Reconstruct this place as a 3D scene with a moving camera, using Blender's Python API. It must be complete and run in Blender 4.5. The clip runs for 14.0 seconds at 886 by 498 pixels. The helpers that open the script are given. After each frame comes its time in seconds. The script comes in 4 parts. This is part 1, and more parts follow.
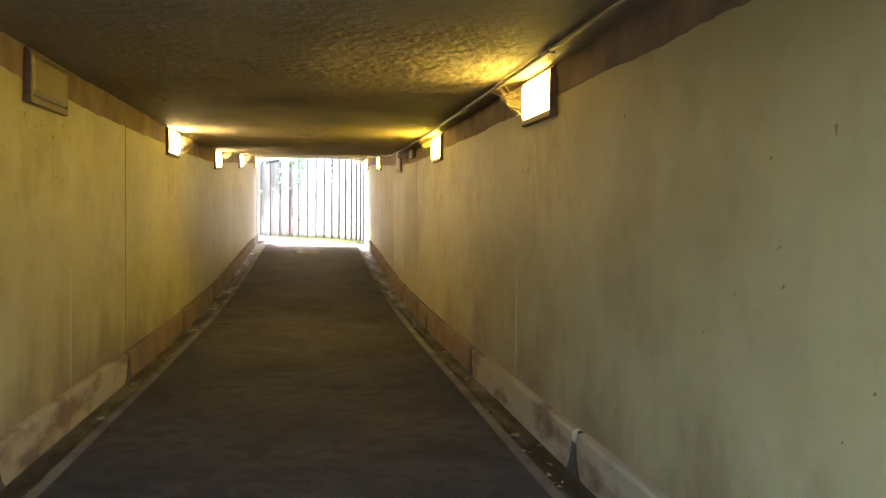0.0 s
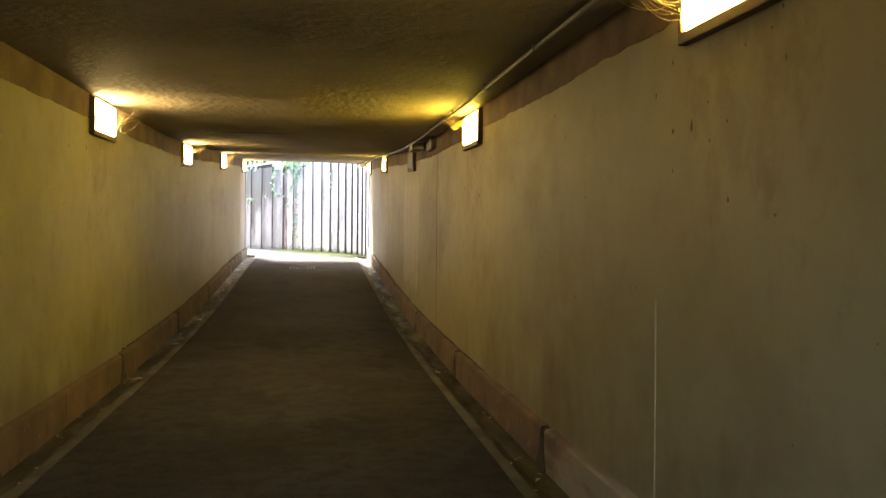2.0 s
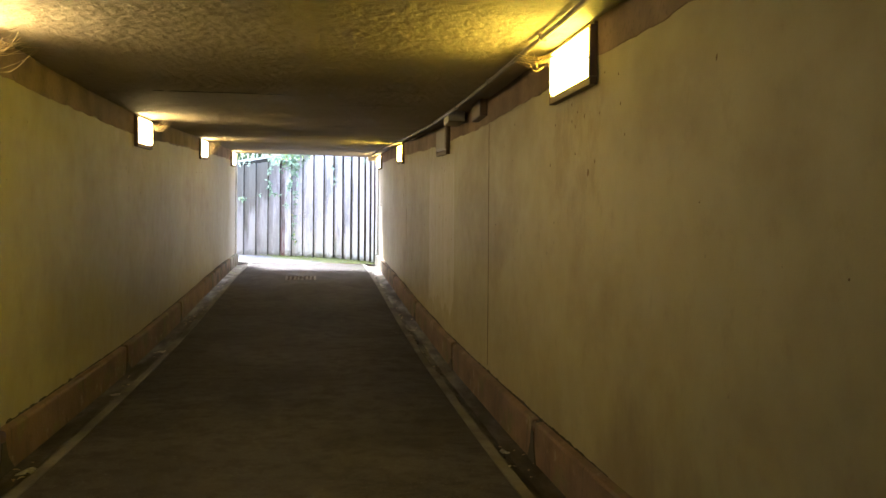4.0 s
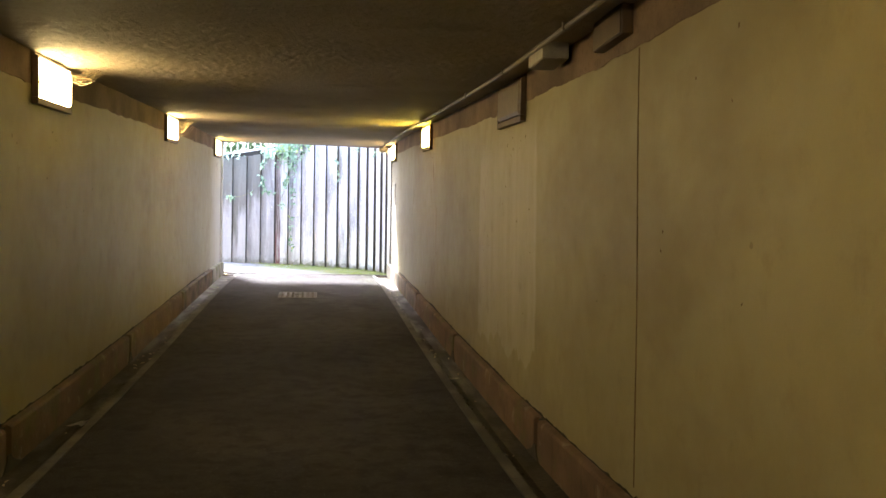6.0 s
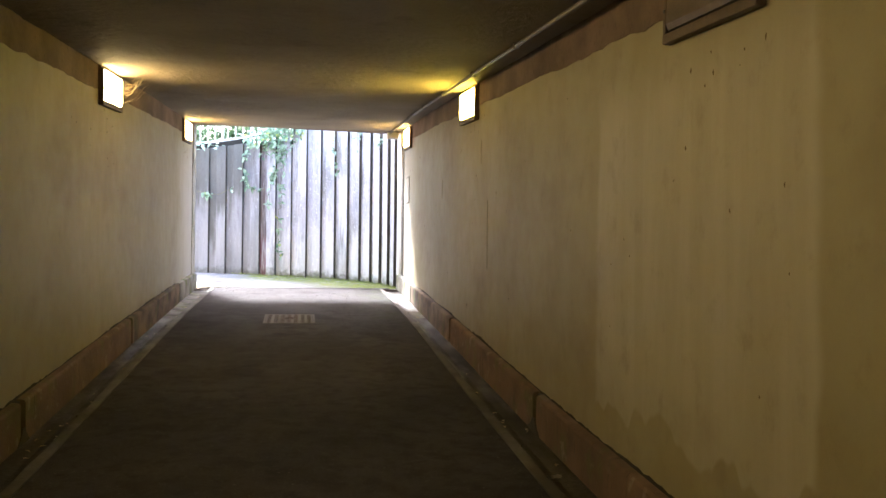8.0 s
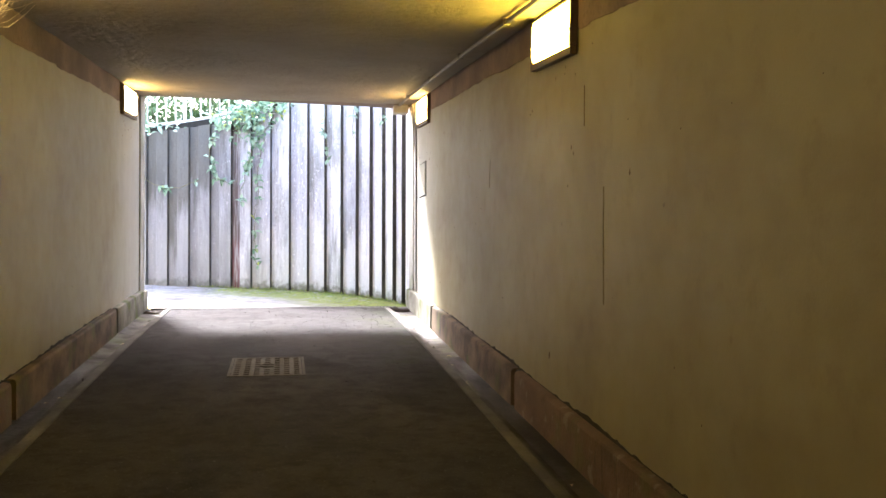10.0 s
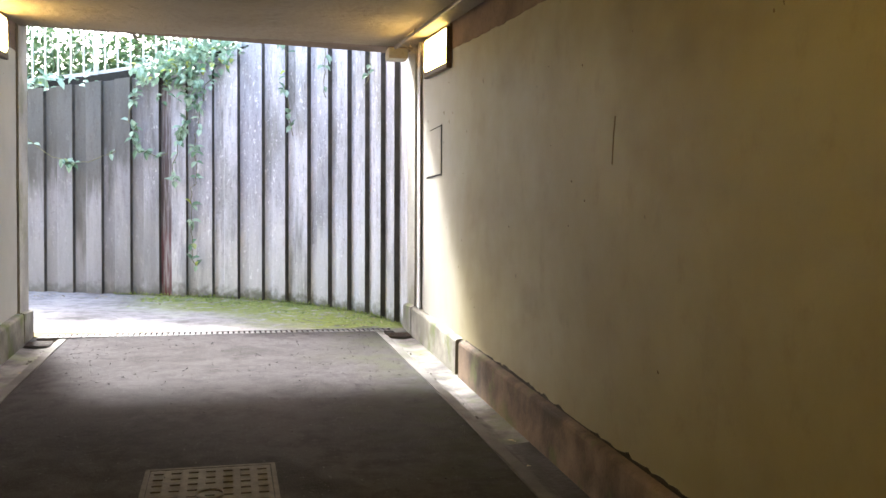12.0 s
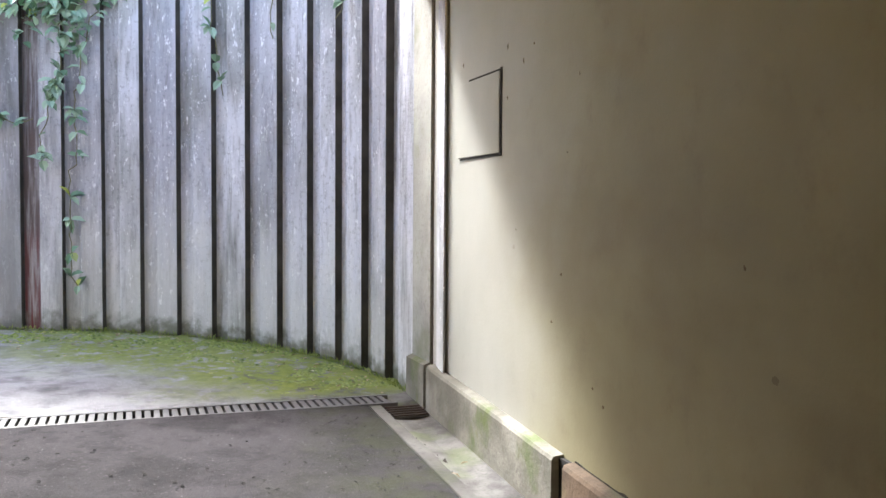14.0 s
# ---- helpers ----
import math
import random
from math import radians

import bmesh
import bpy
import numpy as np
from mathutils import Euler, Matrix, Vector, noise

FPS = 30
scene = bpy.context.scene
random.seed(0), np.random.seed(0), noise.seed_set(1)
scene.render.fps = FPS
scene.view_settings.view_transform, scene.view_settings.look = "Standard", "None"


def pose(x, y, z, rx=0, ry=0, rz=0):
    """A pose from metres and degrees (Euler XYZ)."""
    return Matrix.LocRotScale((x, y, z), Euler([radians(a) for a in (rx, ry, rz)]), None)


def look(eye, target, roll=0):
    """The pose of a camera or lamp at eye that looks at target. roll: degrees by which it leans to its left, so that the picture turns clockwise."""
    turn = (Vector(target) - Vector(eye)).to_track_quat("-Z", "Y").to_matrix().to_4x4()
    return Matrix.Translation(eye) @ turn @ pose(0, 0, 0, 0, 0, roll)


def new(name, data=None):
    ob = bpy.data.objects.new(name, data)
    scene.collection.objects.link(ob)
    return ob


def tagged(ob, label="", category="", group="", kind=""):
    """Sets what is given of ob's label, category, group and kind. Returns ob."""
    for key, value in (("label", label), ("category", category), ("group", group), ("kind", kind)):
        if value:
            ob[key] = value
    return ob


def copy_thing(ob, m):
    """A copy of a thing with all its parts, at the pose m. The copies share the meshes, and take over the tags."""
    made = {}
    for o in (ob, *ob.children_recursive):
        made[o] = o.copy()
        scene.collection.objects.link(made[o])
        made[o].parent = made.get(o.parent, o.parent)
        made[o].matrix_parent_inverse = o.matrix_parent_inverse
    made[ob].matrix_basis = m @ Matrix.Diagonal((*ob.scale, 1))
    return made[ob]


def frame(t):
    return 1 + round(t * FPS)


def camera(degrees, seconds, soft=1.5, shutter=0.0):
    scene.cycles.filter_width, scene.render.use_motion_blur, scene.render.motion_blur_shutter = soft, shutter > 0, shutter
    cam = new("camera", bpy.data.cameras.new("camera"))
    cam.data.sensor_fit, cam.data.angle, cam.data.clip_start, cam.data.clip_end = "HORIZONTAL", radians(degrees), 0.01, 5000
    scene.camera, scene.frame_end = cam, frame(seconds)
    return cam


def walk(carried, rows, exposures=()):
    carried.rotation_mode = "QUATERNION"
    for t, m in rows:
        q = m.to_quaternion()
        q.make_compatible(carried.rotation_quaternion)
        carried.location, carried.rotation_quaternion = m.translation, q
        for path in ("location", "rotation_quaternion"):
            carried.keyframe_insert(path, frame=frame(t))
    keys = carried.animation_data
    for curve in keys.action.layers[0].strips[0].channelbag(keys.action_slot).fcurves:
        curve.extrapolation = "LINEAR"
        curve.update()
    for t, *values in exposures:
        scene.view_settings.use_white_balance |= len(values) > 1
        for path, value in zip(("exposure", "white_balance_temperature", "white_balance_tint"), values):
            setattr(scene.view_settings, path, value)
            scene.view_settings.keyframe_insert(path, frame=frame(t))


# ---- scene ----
cam = camera(53.9, 14.0, soft=1.5)
PATH = [
    (0, (0.085, -0.898, 1.29), (0.377, 1.08, 1.249), 0.4),
    (0.5, (0.103, -0.083, 1.264), (0.398, 1.895, 1.234), 0.3),
    (1, (0.198, 0.697, 1.269), (0.489, 2.675, 1.243), 0.3),
    (1.5, (0.194, 1.46, 1.281), (0.486, 3.438, 1.261), 0.4),
    (2, (0.194, 2.177, 1.276), (0.486, 4.155, 1.266), 0.5),
    (2.5, (0.158, 2.892, 1.275), (0.455, 4.87, 1.272), 0.6),
    (3, (0.206, 3.654, 1.258), (0.497, 5.633, 1.256), 0.3),
    (5.5, (0.222, 7.946, 1.408), (0.503, 9.927, 1.407), 0.7),
    (6, (0.183, 8.723, 1.408), (0.472, 10.702, 1.414), 0.7),
    (6.5, (0.167, 9.549, 1.412), (0.455, 11.528, 1.423), 0.7),
    (7, (0.099, 10.316, 1.44), (0.397, 12.294, 1.453), 0.8),
    (7.5, (0.085, 11.116, 1.42), (0.392, 13.092, 1.437), 0.4),
    (8, (0.064, 11.95, 1.454), (0.382, 13.924, 1.472), 0.6),
    (10.5, (0.051, 15.969, 1.671), (0.413, 17.936, 1.674), 0.0),
    (11, (-0.001, 16.782, 1.746), (0.381, 18.746, 1.737), 0.1),
    (11.5, (-0.034, 17.581, 1.797), (0.427, 19.527, 1.777), 0.5),
    (12, (-0.004, 18.326, 1.839), (0.477, 20.266, 1.795), 0.2),
    (12.5, (0.012, 19.064, 1.853), (0.51, 21.0, 1.79), 0.3),
    (13, (0.12, 19.893, 1.915), (0.629, 21.825, 1.808), 0.2),
    (13.5, (0.069, 20.625, 1.984), (0.695, 22.519, 1.843), -0.0),
    (14, (0.042, 21.348, 2.009), (0.717, 23.229, 1.924), 0.4),
]
EXPOSURES = [(0.0, 5.05, 7700, 10), (1.0, 4.62, 7600, 12), (2.0, 4.42, 7400, 12), (3.0, 4.1, 6750, 11), (5.5, 4.22, 6650, 12), (7.5, 4.0, 6650, 14), (10.5, 3.75, 6900, 14), (12.0, 3.35, 7000, 11), (13.0, 3.02, 6800, 10), (14.0, 2.7, 6700, 10)]
walk(cam, [(t, look(eye, target, roll)) for t, eye, target, roll in PATH], EXPOSURES)

# ---- daylight ----
SUN_ELEVATION, SUN_AZIMUTH = 45.8, 20.0      # azimuth: degrees from +y towards -x
world = bpy.data.worlds.new("overcast_sky")
world.use_nodes = True
scene.world = world
sky = world.node_tree.nodes.new("ShaderNodeTexSky")
sky.sky_type, sky.sun_disc = "NISHITA", False
sky.sun_elevation, sky.sun_rotation = radians(SUN_ELEVATION), radians(-SUN_AZIMUTH)
sky.air_density, sky.dust_density = 1.0, 3.0
background = world.node_tree.nodes["Background"]
background.inputs["Strength"].default_value = 0.15
world.node_tree.links.new(sky.outputs[0], background.inputs["Color"])

sun_data = bpy.data.lights.new("sun", "SUN")
sun_data.energy, sun_data.angle, sun_data.color = 2.6, radians(9), (0.90, 0.95, 1.0)
sun = new("sun", sun_data)
az, el = radians(SUN_AZIMUTH), radians(SUN_ELEVATION)
sun.matrix_world = look((-math.sin(az) * math.cos(el) * 40, 26 + math.cos(az) * math.cos(el) * 40, math.sin(el) * 40), (0, 26, 0))

LAMP_STRENGTH = 3.6
WARM_LIGHT = (1.0, 0.745, 0.32)
YELLOW_LIGHT = (1.0, 0.745, 0.10)


# ---- materials ----
class Mat:
    """A small builder for node materials in world or object space."""

    def __init__(self, name, rough=0.8, metal=0.0, local=False):
        self.m = bpy.data.materials.new(name)
        self.m.use_nodes = True
        self.t = self.m.node_tree
        self.b = self.t.nodes["Principled BSDF"]
        self.b.inputs["Roughness"].default_value = rough
        self.b.inputs["Metallic"].default_value = metal
        if local:
            tc = self.t.nodes.new("ShaderNodeTexCoord")
            info = self.t.nodes.new("ShaderNodeObjectInfo")
            add = self.t.nodes.new("ShaderNodeVectorMath")
            add.operation = "ADD"
            mul = self.math("MULTIPLY", info.outputs["Random"], 37.0)
            self.t.links.new(tc.outputs["Object"], add.inputs[0])
            self.t.links.new(mul, add.inputs[1])
            self.pos = add.outputs[0]
            self.random = info.outputs["Random"]
        else:
            self.pos = self.t.nodes.new("ShaderNodeNewGeometry").outputs["Position"]

    def put(self, socket, value):
        if isinstance(value, bpy.types.NodeSocket):
            self.t.links.new(value, socket)
        else:
            socket.default_value = value

    def math(self, op, a, b=0.0, c=0.0):
        n = self.t.nodes.new("ShaderNodeMath")
        n.operation = op
        for s, v in zip(n.inputs, (a, b, c)):
            self.put(s, v)
        return n.outputs[0]

    def axis(self):
        n = self.t.nodes.new("ShaderNodeSeparateXYZ")
        self.put(n.inputs[0], self.pos)
        return n.outputs

    def noise(self, scale, detail=4.0, stretch=(1, 1, 1), rough=0.55, shift=(0, 0, 0)):
        mp = self.t.nodes.new("ShaderNodeMapping")
        self.put(mp.inputs["Vector"], self.pos)
        mp.inputs["Scale"].default_value = stretch
        mp.inputs["Location"].default_value = shift
        n = self.t.nodes.new("ShaderNodeTexNoise")
        self.put(n.inputs["Vector"], mp.outputs[0])
        n.inputs["Scale"].default_value = scale
        n.inputs["Detail"].default_value = detail
        n.inputs["Roughness"].default_value = rough
        return n.outputs["Fac"]

    def cells(self, scale, shift=(0, 0, 0)):
        mp = self.t.nodes.new("ShaderNodeMapping")
        self.put(mp.inputs["Vector"], self.pos)
        mp.inputs["Location"].default_value = shift
        n = self.t.nodes.new("ShaderNodeTexVoronoi")
        self.put(n.inputs["Vector"], mp.outputs[0])
        n.inputs["Scale"].default_value = scale
        return n.outputs["Distance"]

    def band(self, value, low, high):
        n = self.t.nodes.new("ShaderNodeMapRange")
        n.interpolation_type = "SMOOTHSTEP"
        self.put(n.inputs["Value"], value)
        n.inputs["From Min"].default_value, n.inputs["From Max"].default_value = low, high
        return n.outputs["Result"]

    def mix(self, fac, a, b):
        n = self.t.nodes.new("ShaderNodeMix")
        n.data_type = "RGBA"
        self.put(n.inputs[0], fac)
        for s, v in ((n.inputs[6], a), (n.inputs[7], b)):
            self.put(s, (*v, 1.0) if isinstance(v, tuple) else v)
        return n.outputs[2]

    def colour(self, value):
        self.put(self.b.inputs["Base Color"], (*value, 1.0) if isinstance(value, tuple) else value)
        return self

    def rough(self, value):
        self.put(self.b.inputs["Roughness"], value)
        return self

    def bump(self, height, strength=0.4, distance=0.01):
        n = self.t.nodes.new("ShaderNodeBump")
        n.inputs["Strength"].default_value, n.inputs["Distance"].default_value = strength, distance
        self.put(n.inputs["Height"], height)
        self.t.links.new(n.outputs[0], self.b.inputs["Normal"])
        return self


def painted_wall(name, patch=False):
    """Cream masonry paint: cloudy, streaked, speckled with mud, paled at the mouth to carry the daylight; on one wall a
    repainted patch.
    """
    k = Mat(name, 0.55)
    c = k.mix(k.band(k.noise(0.9, 4), 0.3, 0.7), (0.276, 0.245, 0.136), (0.322, 0.293, 0.183))
    c = k.mix(k.math("MULTIPLY", k.band(k.noise(2.0, 5, (1, 1, 0.8), 0.62), 0.46, 0.75), 0.35), c, (0.210, 0.175, 0.101))
    if patch:
        ax = k.axis()
        edge = k.math("MULTIPLY", k.math("SUBTRACT", k.noise(1.6, 3), 0.5), 0.22)
        yy = k.math("ADD", ax[1], edge)
        runs = k.math("MULTIPLY", k.math("SUBTRACT", k.noise(3.4, 2, (1, 1, 0.15), 0.5, (3, 1, 0)), 0.5), 0.55)
        zz = k.math("ADD", ax[2], runs)
        m = k.math("MULTIPLY", k.band(yy, 14.42, 14.50), k.math("SUBTRACT", 1.0, k.band(yy, 16.46, 16.54)))
        m = k.math("MULTIPLY", m, k.band(zz, 0.64, 0.67))
        m = k.math("MULTIPLY", m, k.math("SUBTRACT", 1.0, k.band(ax[2], 2.1, 2.45)))
        brush = k.math("MULTIPLY_ADD", k.band(k.noise(5, 4, (1, 1, 0.12), 0.6, (2, 5, 1)), 0.35, 0.65), 0.3, 0.5)
        c = k.mix(k.math("MULTIPLY", m, brush), c, (0.425, 0.40, 0.325))
    stain = k.math("MULTIPLY", k.band(k.noise(0.45, 5, (1, 1, 1.6), 0.6, (7, 2, 5)), 0.5, 0.72), 0.6)
    c = k.mix(stain, c, (0.171, 0.125, 0.066))
    c = k.mix(k.math("MULTIPLY", k.band(k.noise(6, 6, (1, 1, 0.75), 0.68, (1, 7, 3)), 0.52, 0.75), 0.4), c, (0.196, 0.158, 0.095))
    av = k.axis()
    rise = k.math("SUBTRACT", av[2], k.math("MULTIPLY_ADD", k.math("MAXIMUM", k.math("SUBTRACT", av[1], 9.0), 0.0), 0.0615, -0.15))
    splash = k.math("SUBTRACT", k.noise(1.6, 6, (1, 1, 0.6), 0.6, (6, 6, 1)), k.math("MULTIPLY", rise, 0.5))
    # daylight on the wall by the exit, mixed in as paler neutral paint
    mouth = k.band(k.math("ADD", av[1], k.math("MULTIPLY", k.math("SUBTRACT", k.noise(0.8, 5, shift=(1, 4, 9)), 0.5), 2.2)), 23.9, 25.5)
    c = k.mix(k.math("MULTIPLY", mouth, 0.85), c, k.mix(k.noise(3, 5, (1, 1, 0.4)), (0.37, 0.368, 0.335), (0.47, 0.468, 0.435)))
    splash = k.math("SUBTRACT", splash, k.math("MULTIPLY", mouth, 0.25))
    dry = k.math("MULTIPLY_ADD", k.band(av[1], 8.0, 12.0), -0.6, 0.72)
    c = k.mix(k.math("MULTIPLY", k.band(splash, 0.10, 0.42), dry), c, (0.133, 0.095, 0.055))
    bay = k.math("ABSOLUTE", k.math("SUBTRACT", k.math("FLOORED_MODULO", k.math("SUBTRACT", av[1], 2.53), 5.02), 2.51))
    runs_below = k.math("MULTIPLY", k.math("SUBTRACT", 1.0, k.band(bay, 0.2, 0.75)), k.band(rise, 0.9, 2.0))
    runs_below = k.math("MULTIPLY", runs_below, k.math("SUBTRACT", 1.0, k.band(av[1], 10.5, 12.0)))
    runs_below = k.band(k.math("ADD", k.math("MULTIPLY", runs_below, 0.25), k.noise(5, 6, (1, 1, 0.7), 0.72, (8, 8, 2))), 0.62, 0.84)
    c = k.mix(k.math("MULTIPLY", runs_below, 0.38), c, (0.14, 0.088, 0.038))
    speck = k.math("MULTIPLY", k.math("LESS_THAN", k.math("ADD", k.cells(3.1), k.math("MULTIPLY", k.math("SUBTRACT", k.noise(40, 3), 0.5), 0.09)), 0.035), k.band(k.noise(1.1, 3, shift=(3, 9, 1)), 0.48, 0.6))
    c = k.mix(k.math("MULTIPLY", speck, 0.5), c, (0.112, 0.077, 0.042))
    k.colour(c).rough(k.math("MULTIPLY_ADD", k.noise(6, 3), 0.3, 0.4))
    return k.bump(k.math("ADD", k.math("MULTIPLY", k.noise(2.5, 3), 1.0), k.math("MULTIPLY", k.noise(70, 4), 0.35)), 0.35, 0.008).m


def concrete(name, a, b, rough=0.85, scale=2.0, bump=0.5, moss=0.0, local=False):
    k = Mat(name, rough, local=local)
    c = k.mix(k.band(k.noise(scale, 5), 0.3, 0.7), a, b)
    c = k.mix(k.math("MULTIPLY", k.band(k.noise(scale * 18, 3), 0.5, 0.75), 0.35), c, tuple(v * 0.55 for v in a))
    if moss:
        c = k.mix(k.math("MULTIPLY", k.band(k.noise(3.2, 5, shift=(5, 5, 5)), 0.5, 0.68), moss), c, (0.10, 0.13, 0.03))
    return k.colour(c).bump(k.noise(45, 5), bump, 0.006).m


def ceiling_concrete():
    k = Mat("stippled_concrete", 0.8)
    c = k.mix(k.band(k.noise(0.7, 5), 0.3, 0.7), (0.198, 0.163, 0.119), (0.282, 0.239, 0.185))
    c = k.mix(k.math("MULTIPLY", k.band(k.noise(40, 3), 0.45, 0.7), 0.4), c, (0.176, 0.141, 0.101))
    c = k.mix(k.math("MULTIPLY", k.band(k.noise(1.7, 4, shift=(2, 8, 0)), 0.58, 0.7), 0.45), c, (0.141, 0.110, 0.079))
    h = k.math("ADD", k.math("MULTIPLY", k.noise(19, 5, rough=0.65), 1.0), k.math("MULTIPLY", k.noise(90, 3), 0.4))
    return k.colour(c).bump(h, 0.7, 0.02).m


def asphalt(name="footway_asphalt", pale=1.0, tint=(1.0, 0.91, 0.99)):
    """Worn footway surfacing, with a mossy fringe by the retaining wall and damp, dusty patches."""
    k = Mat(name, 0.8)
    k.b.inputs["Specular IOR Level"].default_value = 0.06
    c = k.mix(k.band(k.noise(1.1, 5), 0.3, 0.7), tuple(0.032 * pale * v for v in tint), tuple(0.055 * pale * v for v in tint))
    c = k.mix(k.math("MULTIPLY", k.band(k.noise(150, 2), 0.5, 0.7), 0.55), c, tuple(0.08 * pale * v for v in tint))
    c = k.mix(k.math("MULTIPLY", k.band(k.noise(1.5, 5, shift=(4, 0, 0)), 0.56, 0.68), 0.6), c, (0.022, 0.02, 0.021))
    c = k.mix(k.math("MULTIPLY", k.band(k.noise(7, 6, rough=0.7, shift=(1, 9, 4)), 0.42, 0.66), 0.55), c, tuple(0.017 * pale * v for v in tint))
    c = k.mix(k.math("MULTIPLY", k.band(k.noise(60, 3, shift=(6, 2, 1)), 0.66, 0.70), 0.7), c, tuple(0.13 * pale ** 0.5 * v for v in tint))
    ax = k.axis()
    edge = k.math("SUBTRACT", ax[0], k.math("MULTIPLY", k.math("SUBTRACT", k.noise(1.4, 5, shift=(2, 2, 2)), 0.5), 1.3))
    damp = k.math("MULTIPLY", k.band(edge, 0.62, 1.1), k.math("MULTIPLY", k.band(ax[1], 20.5, 23.0), k.band(k.noise(5, 5, rough=0.7), 0.34, 0.6)))
    c = k.mix(k.math("MULTIPLY", damp, 0.6), c, k.mix(k.noise(3, 3), (0.018, 0.018, 0.016), (0.06, 0.066, 0.034)))
    dx = k.math("ADD", ax[0], 0.9)
    dy = k.math("SUBTRACT", ax[1], 26.2)
    r = k.math("SQRT", k.math("ADD", k.math("MULTIPLY", dx, dx), k.math("MULTIPLY", dy, dy)))
    r = k.math("ADD", r, k.math("MULTIPLY", k.math("SUBTRACT", k.noise(2.2, 5), 0.5), 1.1))
    m = k.math("MULTIPLY", k.band(r, 0.95, 1.8), k.band(ax[1], 26.25, 26.6))
    m = k.math("MULTIPLY", m, k.band(k.noise(9, 5, rough=0.7), 0.34, 0.52))
    m = k.math("MULTIPLY", m, k.band(ax[0], -1.4, -0.2))
    c = k.mix(k.math("MULTIPLY", m, 0.9), c, k.mix(k.noise(20, 3), (0.11, 0.15, 0.03), (0.33, 0.37, 0.09)))
    h = k.math("ADD", k.noise(120, 3), k.math("MULTIPLY", k.noise(6, 4), 0.6))
    return k.colour(c).rough(k.math("MULTIPLY_ADD", k.noise(2.2, 4), 0.25, 0.72)).bump(h, 0.7, 0.008).m


def pile_steel(name, red=False):
    """Weathered grey sheet piling: vertical streaks, lichen flecks, moss, a little rust, and shading painted in towards
    the west.
    """
    k = Mat(name, 0.75, local=True)
    tone = k.math("ADD", k.math("MULTIPLY", k.random, 0.45), k.math("MULTIPLY", k.noise(2.0, 5, (3, 3, 0.35)), 0.6))
    c = k.mix(k.band(tone, 0.2, 0.8), (0.33, 0.328, 0.375), (0.66, 0.655, 0.72))
    c = k.mix(k.math("MULTIPLY", k.band(k.noise(11, 5, (2.5, 2.5, 0.35), 0.65), 0.48, 0.70), 0.5), c, (0.17, 0.16, 0.17))
    c = k.mix(k.math("MULTIPLY", k.band(k.noise(13, 5, (2, 2, 0.25), 0.65, (4, 1, 0)), 0.56, 0.66), 0.6), c, (0.60, 0.59, 0.63))
    moss = k.math("MULTIPLY", k.band(k.noise(1.3, 5, (1, 1, 0.45), shift=(9, 3, 2)), 0.50, 0.68), 0.5)
    c = k.mix(moss, c, (0.115, 0.115, 0.075))
    c = k.mix(k.math("MULTIPLY", k.band(k.noise(34, 5, rough=0.7), 0.54, 0.64), 0.35), c, (0.12, 0.115, 0.12))
    c = k.mix(k.math("MULTIPLY", k.band(k.noise(22, 4, (1, 1, 0.45), 0.7, (1, 6, 3)), 0.615, 0.65), 0.85), c, (0.80, 0.80, 0.83))
    c = k.mix(k.math("MULTIPLY", k.band(k.noise(48, 3, (1.6, 1.6, 0.5), 0.6, (5, 2, 8)), 0.65, 0.68), 0.8), c, (0.80, 0.80, 0.82))
    base = k.t.nodes.new("ShaderNodeSeparateXYZ")
    k.put(base.inputs[0], k.t.nodes.new("ShaderNodeTexCoord").outputs["Object"])
    lime = k.math("SUBTRACT", 1.0, k.band(k.math("ADD", base.outputs[2], k.math("MULTIPLY", k.math("SUBTRACT", k.noise(2.6, 5, (2, 2, 0.5), shift=(3, 3, 8)), 0.5), 2.6)), 0.5, 1.5))
    c = k.mix(k.math("MULTIPLY", lime, 0.5), c, (0.70, 0.69, 0.66))
    foot = k.math("SUBTRACT", 1.0, k.band(k.math("ADD", base.outputs[2], k.math("MULTIPLY", k.math("SUBTRACT", k.noise(12, 4), 0.5), 0.35)), 0.26, 0.42))
    c = k.mix(k.math("MULTIPLY", foot, 0.8), c, (0.09, 0.095, 0.045))
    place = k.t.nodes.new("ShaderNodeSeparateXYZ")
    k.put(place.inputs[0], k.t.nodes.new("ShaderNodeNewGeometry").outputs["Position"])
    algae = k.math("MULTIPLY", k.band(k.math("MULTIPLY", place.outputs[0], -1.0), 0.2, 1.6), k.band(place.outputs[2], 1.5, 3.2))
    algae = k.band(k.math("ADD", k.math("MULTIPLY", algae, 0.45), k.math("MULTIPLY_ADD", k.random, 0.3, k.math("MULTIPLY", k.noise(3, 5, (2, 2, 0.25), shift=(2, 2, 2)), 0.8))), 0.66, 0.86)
    # piles get darker westwards: shading worked into their colour
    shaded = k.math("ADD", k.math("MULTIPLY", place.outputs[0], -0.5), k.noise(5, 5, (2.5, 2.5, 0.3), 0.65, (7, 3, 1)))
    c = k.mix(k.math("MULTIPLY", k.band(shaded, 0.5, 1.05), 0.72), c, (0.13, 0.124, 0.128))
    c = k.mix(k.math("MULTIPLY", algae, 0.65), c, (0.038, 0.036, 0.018))
